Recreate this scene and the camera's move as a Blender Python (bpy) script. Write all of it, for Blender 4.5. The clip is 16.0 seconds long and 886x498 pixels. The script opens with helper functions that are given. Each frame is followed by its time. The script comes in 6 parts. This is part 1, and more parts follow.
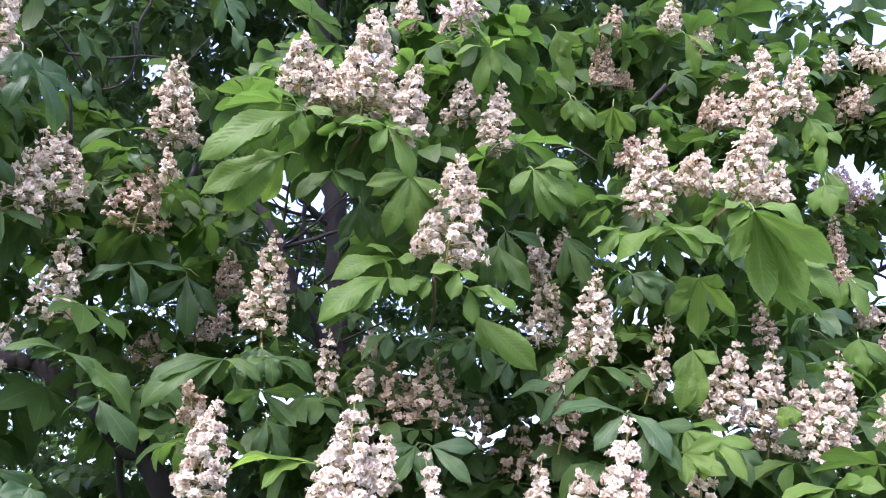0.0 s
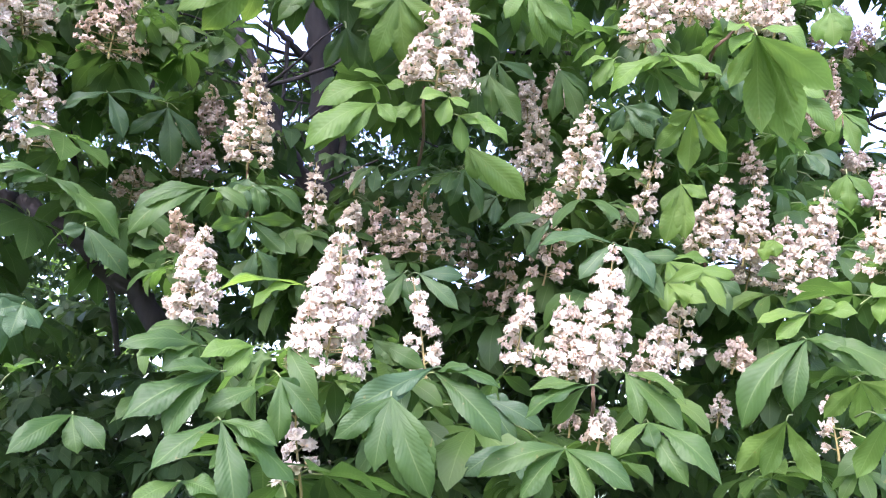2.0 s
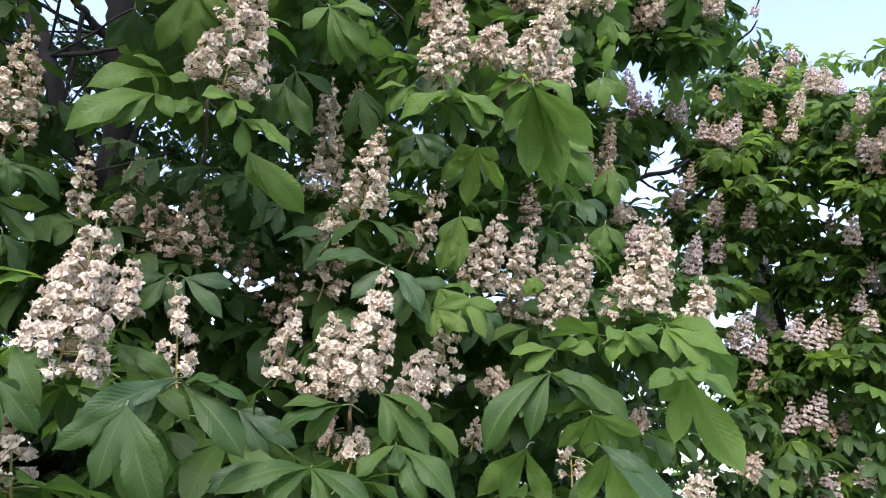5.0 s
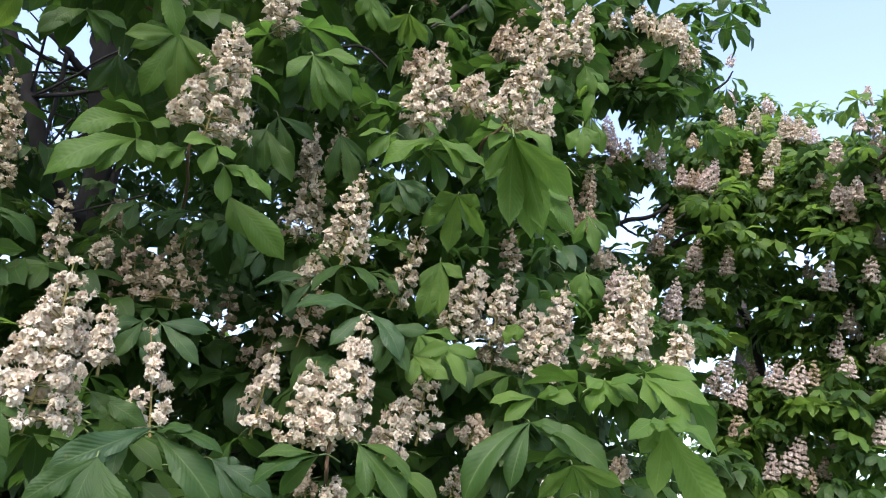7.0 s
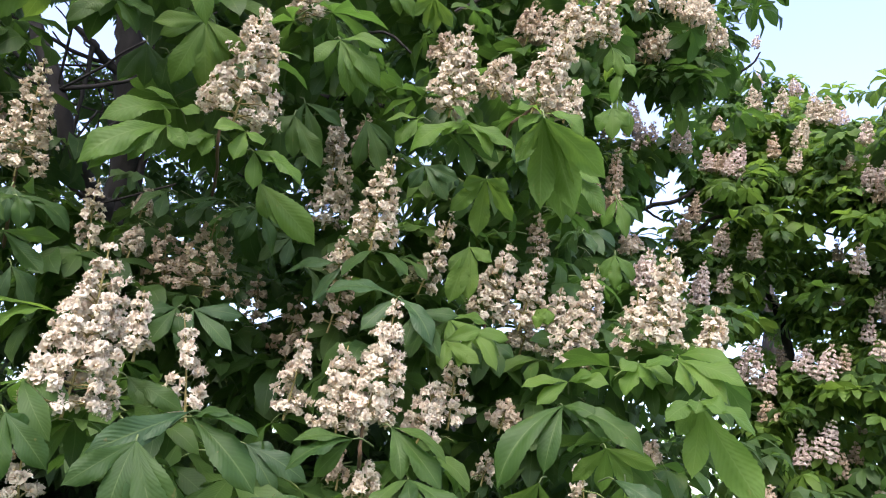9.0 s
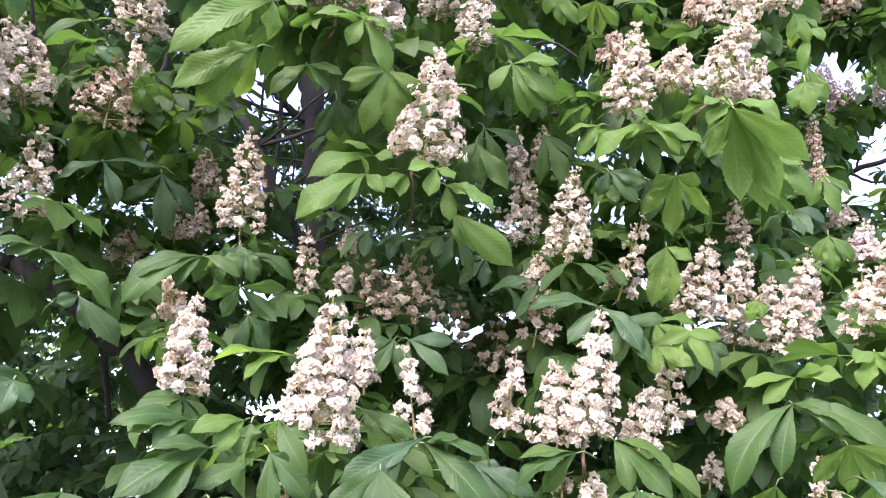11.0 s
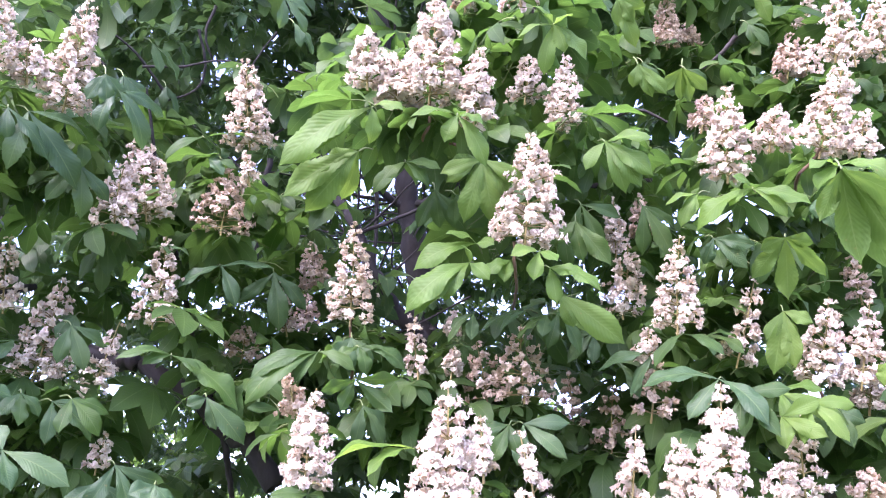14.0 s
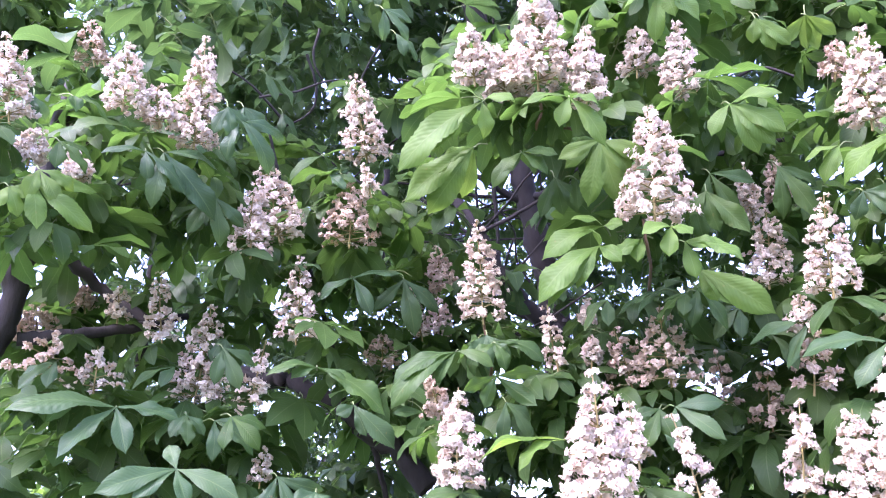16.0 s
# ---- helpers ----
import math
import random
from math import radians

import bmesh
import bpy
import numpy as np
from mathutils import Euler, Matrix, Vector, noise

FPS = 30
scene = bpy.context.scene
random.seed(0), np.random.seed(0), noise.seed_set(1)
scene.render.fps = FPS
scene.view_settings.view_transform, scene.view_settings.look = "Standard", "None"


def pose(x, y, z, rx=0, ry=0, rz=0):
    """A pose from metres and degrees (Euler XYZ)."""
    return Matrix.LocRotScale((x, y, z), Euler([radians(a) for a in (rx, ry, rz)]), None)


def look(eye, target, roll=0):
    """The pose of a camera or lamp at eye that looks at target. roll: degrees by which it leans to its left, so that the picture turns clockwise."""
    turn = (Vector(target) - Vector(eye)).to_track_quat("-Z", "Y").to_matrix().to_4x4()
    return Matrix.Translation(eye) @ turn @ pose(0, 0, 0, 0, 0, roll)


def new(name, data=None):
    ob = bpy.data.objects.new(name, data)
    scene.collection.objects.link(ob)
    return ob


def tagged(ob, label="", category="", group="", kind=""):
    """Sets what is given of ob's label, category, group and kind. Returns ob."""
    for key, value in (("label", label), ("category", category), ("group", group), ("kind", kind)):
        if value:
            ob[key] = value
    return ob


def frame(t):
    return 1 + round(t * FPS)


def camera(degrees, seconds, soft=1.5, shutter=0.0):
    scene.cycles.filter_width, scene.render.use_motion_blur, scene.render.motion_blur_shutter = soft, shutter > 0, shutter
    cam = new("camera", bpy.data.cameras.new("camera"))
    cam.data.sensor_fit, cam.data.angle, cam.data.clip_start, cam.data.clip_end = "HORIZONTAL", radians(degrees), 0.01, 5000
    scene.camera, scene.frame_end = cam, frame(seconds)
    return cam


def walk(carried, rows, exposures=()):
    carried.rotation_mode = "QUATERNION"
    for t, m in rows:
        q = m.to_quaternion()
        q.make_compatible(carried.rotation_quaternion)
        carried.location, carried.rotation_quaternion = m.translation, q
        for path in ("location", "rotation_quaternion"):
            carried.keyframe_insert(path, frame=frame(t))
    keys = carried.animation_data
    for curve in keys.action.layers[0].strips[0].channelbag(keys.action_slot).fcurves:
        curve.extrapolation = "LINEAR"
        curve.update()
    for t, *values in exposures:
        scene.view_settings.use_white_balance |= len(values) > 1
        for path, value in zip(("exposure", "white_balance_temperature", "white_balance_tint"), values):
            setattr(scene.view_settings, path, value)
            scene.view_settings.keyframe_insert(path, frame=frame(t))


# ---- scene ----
# The camera and its way: carried by hand, almost on the spot.
cam = camera(60.70, 16.0, soft=1.05)
EYE, TILT, LEAN = 1.6, 26.0, -2.0
ROWS = [
    (0, 0.0023, 0.0096, 0.0100, -0.00, 0.00, -0.00),
    (0.5, -0.0013, 0.0110, -0.0033, 0.21, -2.78, -0.19),
    (1, -0.0104, 0.0190, -0.0170, 0.10, -6.21, -0.24),
    (1.5, -0.0119, 0.0200, -0.0356, -0.29, -9.27, -0.45),
    (2, -0.0041, 0.0229, -0.0458, -1.01, -10.92, -0.70),
    (2.5, 0.0080, 0.0195, -0.0397, -2.46, -11.52, -1.24),
    (3, 0.0207, 0.0212, -0.0304, -4.73, -11.33, -2.43),
    (3.5, 0.0325, 0.0209, -0.0315, -7.76, -10.93, -4.36),
    (4, 0.0453, 0.0189, -0.0338, -10.29, -10.74, -6.33),
    (4.5, 0.0583, 0.0216, -0.0366, -12.56, -9.85, -8.00),
    (5, 0.0627, 0.0176, -0.0327, -14.27, -8.77, -9.12),
    (5.2, 0.0656, 0.0151, -0.0320, -14.73, -8.46, -9.39),
    (7.3, 0.0632, 0.0198, -0.0191, -15.62, -5.34, -9.76),
    (7.5, 0.0630, 0.0203, -0.0205, -15.59, -5.45, -9.79),
    (8, 0.0646, 0.0199, -0.0282, -15.66, -5.77, -10.08),
    (8.5, 0.0595, 0.0242, -0.0347, -15.43, -6.31, -10.01),
    (9, 0.0483, 0.0294, -0.0347, -14.10, -6.51, -8.97),
    (9.5, 0.0277, 0.0244, -0.0224, -10.84, -5.93, -7.10),
    (10, 0.0174, 0.0191, -0.0191, -6.60, -6.82, -4.40),
    (10.2, 0.0144, 0.0187, -0.0160, -5.18, -7.81, -3.27),
    (12.3, -0.0067, -0.0077, 0.0314, 1.58, -5.77, 2.28),
    (12.5, -0.0127, -0.0057, 0.0348, 1.99, -5.51, 2.69),
    (13, -0.0214, -0.0015, 0.0329, 2.95, -4.93, 3.23),
    (13.5, -0.0204, -0.0094, 0.0412, 4.01, -3.78, 3.78),
    (14, -0.0133, -0.0136, 0.0452, 5.26, -2.19, 4.66),
    (14.5, -0.0158, -0.0109, 0.0382, 6.99, -1.13, 5.89),
    (15, -0.0216, -0.0081, 0.0388, 9.68, -0.73, 7.63),
    (15.5, -0.0258, -0.0086, 0.0354, 12.33, -0.71, 9.72),
    (16, -0.0273, -0.0044, 0.0340, 14.32, -0.96, 11.34),
]
walk(cam, [(t, pose(0, 0, EYE, TILT, LEAN, 0) @ pose(x, y, z, 90 + pitch, roll, yaw)) for t, x, y, z, yaw, pitch, roll in ROWS],
     exposures=[(0.0, 3.18, 6000, 31), (1.5, 3.68, 5920, 32), (3.0, 3.45, 6000, 31), (5.0, 2.5, 6350, 18), (7.5, 2.4, 6500, 11), (9.0, 2.62, 6620, 15), (10.0, 3.08, 6480, 23), (12.5, 3.72, 6030, 36), (14.0, 3.85, 5850, 43), (16.0, 3.9, 5680, 47)])

# ---- light ----
SUN_ELEVATION, SUN_TURN = 50.0, 152.0  # degrees above the horizon; from +y towards -x
world = bpy.data.worlds.new("sky")
scene.world = world
world.use_nodes = True
wn, wl = world.node_tree.nodes, world.node_tree.links
sky = wn.new("ShaderNodeTexSky")
sky.sky_type = "NISHITA"
sky.sun_disc = False
sky.sun_elevation = radians(SUN_ELEVATION)
sky.sun_rotation = radians(-SUN_TURN)
sky.air_density, sky.dust_density, sky.ozone_density = 1.0, 2.0, 2.0
wn["Background"].inputs["Strength"].default_value = 0.12
haze = wn.new("ShaderNodeHueSaturation")
haze.inputs["Hue"].default_value, haze.inputs["Saturation"].default_value = 0.515, 0.96  # a thin milky haze
wl.new(sky.outputs[0], haze.inputs["Color"])
wl.new(haze.outputs[0], wn["Background"].inputs["Color"])
sun_data = bpy.data.lights.new("sun", "SUN")
sun_data.energy, sun_data.angle, sun_data.color = 0.85, radians(28), (1.0, 0.96, 0.9)
sun = new("sun", sun_data)
sun_way = Vector((-math.sin(radians(SUN_TURN)) * math.cos(radians(SUN_ELEVATION)), math.cos(radians(SUN_TURN)) * math.cos(radians(SUN_ELEVATION)), math.sin(radians(SUN_ELEVATION))))
sun.matrix_world = look(sun_way * 40, (0, 0, 0))


# ---- materials ----
def node_material(name):
    m = bpy.data.materials.new(name)
    m.use_nodes = True
    return m, m.node_tree.nodes, m.node_tree.links


def math_node(n, l, op, a, b=None):
    k = n.new("ShaderNodeMath")
    k.operation = op
    for i, v in enumerate((a, b)):
        if v is None:
            continue
        if isinstance(v, (int, float)):
            k.inputs[i].default_value = v
        else:
            l.new(v, k.inputs[i])
    return k.outputs[0]


def mix_colour(n, l, fac, a, b, blend="MIX"):
    k = n.new("ShaderNodeMix")
    k.data_type, k.blend_type = "RGBA", blend
    for i, v in ((0, fac), (6, a), (7, b)):
        if isinstance(v, (int, float)):
            k.inputs[i].default_value = v
        elif isinstance(v, tuple):
            k.inputs[i].default_value = (*v, 1)
        else:
            l.new(v, k.inputs[i])
    return k.outputs[2]


def leaf_material(name, dark, light, through_colour, gloss=0.42, thin=0.42, pleat=0.26):
    """A leaf: pleated between its side veins, paler on the veins, letting light through."""
    m, n, l = node_material(name)
    out, bsdf = n["Material Output"], n["Principled BSDF"]
    uv = n.new("ShaderNodeUVMap")
    sep = n.new("ShaderNodeSeparateXYZ")
    l.new(uv.outputs[0], sep.inputs[0])
    u = math_node(n, l, "ABSOLUTE", math_node(n, l, "SUBTRACT", sep.outputs[0], 0.5))
    v = sep.outputs[1]
    # side veins run outward and forward
    phase = math_node(n, l, "SUBTRACT", math_node(n, l, "MULTIPLY", v, 92.0), math_node(n, l, "MULTIPLY", u, 46.0))
    uneven = n.new("ShaderNodeTexNoise")
    uneven.inputs["Scale"].default_value, uneven.inputs["Detail"].default_value = 38.0, 2.0
    where = n.new("ShaderNodeNewGeometry")
    l.new(where.outputs["Position"], uneven.inputs["Vector"])
    phase = math_node(n, l, "ADD", phase, math_node(n, l, "MULTIPLY", uneven.outputs["Fac"], 0.8))
    wave = math_node(n, l, "SINE", phase)
    ridge = math_node(n, l, "POWER", math_node(n, l, "MULTIPLY", math_node(n, l, "ADD", wave, 1.0), 0.5), 3.0)
    rib = math_node(n, l, "LESS_THAN", u, 0.022)
    info, geo = n.new("ShaderNodeObjectInfo"), n.new("ShaderNodeNewGeometry")
    rnd = math_node(n, l, "FRACT", math_node(n, l, "ADD", math_node(n, l, "MULTIPLY", info.outputs["Random"], 0.7), math_node(n, l, "MULTIPLY", geo.outputs["Random Per Island"], 0.6)))
    blotch = n.new("ShaderNodeTexNoise")
    blotch.inputs["Scale"].default_value, blotch.inputs["Detail"].default_value = 14.0, 4.0
    l.new(geo.outputs["Position"], blotch.inputs["Vector"])
    fac = math_node(n, l, "ADD", math_node(n, l, "MULTIPLY", rnd, 0.75), math_node(n, l, "MULTIPLY", math_node(n, l, "SUBTRACT", blotch.outputs["Fac"], 0.5), 0.9))
    col = mix_colour(n, l, fac, dark, light)
    # some leaflets are yellower than the rest
    yellow = math_node(n, l, "MULTIPLY", math_node(n, l, "MAXIMUM", math_node(n, l, "SUBTRACT", rnd, 0.55), 0.0), 0.9)
    col = mix_colour(n, l, yellow, col, tuple(0.5 * (a + b) for a, b in zip(light, (0.105, 0.135, 0.03))))
    veined = mix_colour(n, l, math_node(n, l, "MULTIPLY", ridge, 0.09), col, tuple(min(1, c * 1.9 + 0.02) for c in light))
    veined = mix_colour(n, l, math_node(n, l, "MULTIPLY", rib, 0.4), veined, (0.15, 0.21, 0.07))
    # brown specks and nibbled margins
    speck = n.new("ShaderNodeTexNoise")
    speck.inputs["Scale"].default_value, speck.inputs["Detail"].default_value = 70.0, 2.0
    l.new(geo.outputs["Position"], speck.inputs["Vector"])
    spot = math_node(n, l, "GREATER_THAN", speck.outputs["Fac"], 0.735)
    veined = mix_colour(n, l, math_node(n, l, "MULTIPLY", spot, 0.5), veined, (0.16, 0.12, 0.04))
    l.new(veined, bsdf.inputs["Base Color"])
    bsdf.inputs["Roughness"].default_value = gloss
    bsdf.inputs["Specular IOR Level"].default_value = 0.2
    bump = n.new("ShaderNodeBump")
    bump.inputs["Strength"].default_value, bump.inputs["Distance"].default_value = pleat, 0.0014
    height = math_node(n, l, "ADD", math_node(n, l, "MULTIPLY", wave, -0.5), math_node(n, l, "MULTIPLY", blotch.outputs["Fac"], 0.8))
    l.new(height, bump.inputs["Height"])
    l.new(bump.outputs[0], bsdf.inputs["Normal"])
    shine = n.new("ShaderNodeBsdfTranslucent")
    l.new(mix_colour(n, l, fac, through_colour, tuple(c * 1.35 for c in through_colour)), shine.inputs["Color"])
    mixed = n.new("ShaderNodeMixShader")
    mixed.inputs[0].default_value = thin
    l.new(bsdf.outputs[0], mixed.inputs[1])
    l.new(shine.outputs[0], mixed.inputs[2])
    l.new(mixed.outputs[0], out.inputs["Surface"])
    return m


def blossom_material(name, edge, heart, wilt):
    m, n, l = node_material(name)
    out, bsdf = n["Material Output"], n["Principled BSDF"]
    uv = n.new("ShaderNodeUVMap")
    sep = n.new("ShaderNodeSeparateXYZ")
    l.new(uv.outputs[0], sep.inputs[0])
    info, geo = n.new("ShaderNodeObjectInfo"), n.new("ShaderNodeNewGeometry")
    rnd = math_node(n, l, "FRACT", math_node(n, l, "ADD", math_node(n, l, "MULTIPLY", info.outputs["Random"], 3.0), geo.outputs["Random Per Island"]))
    spread = n.new("ShaderNodeMapRange")
    spread.inputs["From Min"].default_value, spread.inputs["From Max"].default_value = 0.0, 0.36
    l.new(sep.outputs[1], spread.inputs["Value"])
    hearts = mix_colour(n, l, rnd, heart, (0.82, 0.66, 0.38))
    col = mix_colour(n, l, spread.outputs[0], hearts, edge)
    noisy = n.new("ShaderNodeTexNoise")
    noisy.inputs["Scale"].default_value, noisy.inputs["Detail"].default_value = 9.0, 3.0
    l.new(geo.outputs["Position"], noisy.inputs["Vector"])
    worn = math_node(n, l, "MULTIPLY", math_node(n, l, "POWER", rnd, 5.0), math_node(n, l, "ADD", noisy.outputs["Fac"], 0.25))
    col = mix_colour(n, l, worn, col, wilt)
    l.new(col, bsdf.inputs["Base Color"])
    bsdf.inputs["Roughness"].default_value = 0.7
    bsdf.inputs["Specular IOR Level"].default_value = 0.2
    shine = n.new("ShaderNodeBsdfTranslucent")
    l.new(col, shine.inputs["Color"])
    mixed = n.new("ShaderNodeMixShader")
    mixed.inputs[0].default_value = 0.40
    l.new(bsdf.outputs[0], mixed.inputs[1])
    l.new(shine.outputs[0], mixed.inputs[2])
    l.new(mixed.outputs[0], out.inputs["Surface"])
    return m


def bark_material(name, dark, light, scale=30.0, relief=0.01):
    m, n, l = node_material(name)
    bsdf = n["Principled BSDF"]
    tex = n.new("ShaderNodeTexCoord")
    mp = n.new("ShaderNodeMapping")
    mp.inputs["Scale"].default_value = (1, 1, 0.25)
    l.new(tex.outputs["Object"], mp.inputs["Vector"])
    a = n.new("ShaderNodeTexNoise")
    a.inputs["Scale"].default_value, a.inputs["Detail"].default_value = scale, 8.0
    l.new(mp.outputs[0], a.inputs["Vector"])
    b = n.new("ShaderNodeTexNoise")
    b.inputs["Scale"].default_value, b.inputs["Detail"].default_value = 4.0, 3.0
    l.new(tex.outputs["Object"], b.inputs["Vector"])
    fac = math_node(n, l, "ADD", math_node(n, l, "MULTIPLY", a.outputs["Fac"], 0.7), math_node(n, l, "SUBTRACT", b.outputs["Fac"], 0.35))
    l.new(mix_colour(n, l, fac, dark, light), bsdf.inputs["Base Color"])
    bsdf.inputs["Roughness"].default_value = 0.9
    bump = n.new("ShaderNodeBump")
    bump.inputs["Strength"].default_value, bump.inputs["Distance"].default_value = 0.8, relief
    l.new(a.outputs["Fac"], bump.inputs["Height"])
    l.new(bump.outputs[0], bsdf.inputs["Normal"])
    return m


LEAF = leaf_material("chestnut_leaf", (0.023, 0.051, 0.014), (0.046, 0.090, 0.019), (0.090, 0.185, 0.028), 0.5, 0.40, 0.25)
# young leaves, and a lighter copy for leaves meant to look lit
LEAF_YOUNG_AND_LIT = leaf_material("young_and_lit_chestnut_leaf", (0.047, 0.095, 0.015), (0.080, 0.142, 0.024), (0.17, 0.285, 0.040), 0.52, 0.42, 0.35)
LEAF_OLD = leaf_material("mature_chestnut_leaf", (0.028, 0.060, 0.024), (0.052, 0.098, 0.036), (0.075, 0.145, 0.032), 0.42, 0.38)
BLOSSOM = blossom_material("blossom", (0.675, 0.600, 0.485), (0.66, 0.46, 0.31), (0.52, 0.37, 0.29))
# wilted, and browner still because shade is put into the colour
BLOSSOM_FADED_SHADED = blossom_material("faded_and_shaded_blossom", (0.60, 0.49, 0.375), (0.50, 0.32, 0.20), (0.36, 0.23, 0.14))
BLOSSOM_PINK = blossom_material("rosy_blossom", (0.72, 0.615, 0.56), (0.70, 0.44, 0.40), (0.50, 0.36, 0.28))
STALK = bark_material("flower_stalk", (0.14, 0.13, 0.042), (0.24, 0.18, 0.068), 60.0, 0.001)
PETIOLE = bark_material("leaf_stalk", (0.07, 0.11, 0.03), (0.13, 0.16, 0.05), 60.0, 0.001)
SHOOT = bark_material("young_shoot", (0.06, 0.036, 0.022), (0.13, 0.07, 0.036), 70.0, 0.002)
BARK = bark_material("bark", (0.010, 0.008, 0.007), (0.036, 0.029, 0.025), 26.0, 0.012)
GRASS = bark_material("grass", (0.03, 0.055, 0.015), (0.07, 0.11, 0.03), 6.0, 0.03)


# ---- mesh building ----
def mesh_from(name, verts, faces, mats, uvs=None, slots=None, smooth=True):
    """verts: n x 3; faces: m x 3 or a list of tuples; uvs: one pair a vertex."""
    me = bpy.data.meshes.new(name)
    verts, faces = np.asarray(verts, np.float32), np.asarray(faces, np.int32)
    k = faces.shape[1]
    me.vertices.add(len(verts))
    me.vertices.foreach_set("co", verts.ravel())
    me.loops.add(faces.size)
    me.loops.foreach_set("vertex_index", faces.ravel())
    me.polygons.add(len(faces))
    me.polygons.foreach_set("loop_start", np.arange(0, faces.size, k, dtype=np.int32))
    me.polygons.foreach_set("use_smooth", np.full(len(faces), smooth))
    if slots is not None:
        me.polygons.foreach_set("material_index", np.asarray(slots, np.int32))
    if uvs is not None:
        layer = me.uv_layers.new(name="UVMap")
        layer.data.foreach_set("uv", np.asarray(uvs, np.float32)[faces.ravel()].ravel())
    for m in mats:
        me.materials.append(m)
    me.update(calc_edges=True)
    me.validate()
    return me


class Soup:
    """Gathers pieces (verts, quads, uvs, slot) into one mesh."""

    def __init__(self):
        self.v, self.f, self.u, self.s, self.n = [], [], [], [], 0

    def add(self, v, f, u, slot=0):
        self.v.append(v)
        self.f.append(f + self.n)
        self.u.append(u)
        self.s.append(np.full(len(f), slot))
        self.n += len(v)

    def arrays(self):
        return np.concatenate(self.v), np.concatenate(self.f), np.concatenate(self.u), np.concatenate(self.s)

    def mesh(self, name, mats):
        v, f, u, s = self.arrays()
        return mesh_from(name, v, f, mats, u, s)


def grid_faces(rows, cols):
    i, j = np.meshgrid(np.arange(rows - 1), np.arange(cols - 1), indexing="ij")
    a = (i * cols + j).ravel()
    return np.stack([a, a + 1, a + cols + 1, a + cols], 1)


def tube(points, radii, sides=6):
    """A tapered tube along points; quads."""
    pts, rad = np.asarray(points, float), np.asarray(radii, float)
    way = np.gradient(pts, axis=0)
    way /= np.linalg.norm(way, axis=1)[:, None] + 1e-9
    ref = np.array([1.0, 0, 0]) if abs(way[0][0]) < 0.8 else np.array([0, 1.0, 0])
    a = np.cross(way, ref)
    a /= np.linalg.norm(a, axis=1)[:, None] + 1e-9
    b = np.cross(way, a)
    ang = np.linspace(0, 2 * np.pi, sides, endpoint=False)
    ring = np.cos(ang)[None, :, None] * a[:, None] + np.sin(ang)[None, :, None] * b[:, None]
    v = (pts[:, None] + ring * rad[:, None, None]).reshape(-1, 3)
    n = len(pts)
    i, j = np.meshgrid(np.arange(n - 1), np.arange(sides), indexing="ij")
    i, j = i.ravel(), j.ravel()
    k = (j + 1) % sides
    f = np.stack([i * sides + j, i * sides + k, (i + 1) * sides + k, (i + 1) * sides + j], 1)
    u = np.stack([np.tile(ang / 6.28, n), np.repeat(np.linspace(0, 1, n), sides)], 1)
    return v, f, u


def bend(points, steps):
    """A smooth line (Catmull-Rom) through a few points."""
    p = np.asarray(points, float)
    p = np.vstack([2 * p[0] - p[1], p, 2 * p[-1] - p[-2]])
    out = []
    for k in range(1, len(p) - 2):
        for t in np.linspace(0, 1, steps, endpoint=False):
            a, b, c, d = p[k - 1 : k + 3]
            out.append(0.5 * (2 * b + (c - a) * t + (2 * a - 5 * b + 4 * c - d) * t**2 + (3 * b - a - 3 * c + d) * t**3))
    out.append(p[-2])
    return np.array(out)


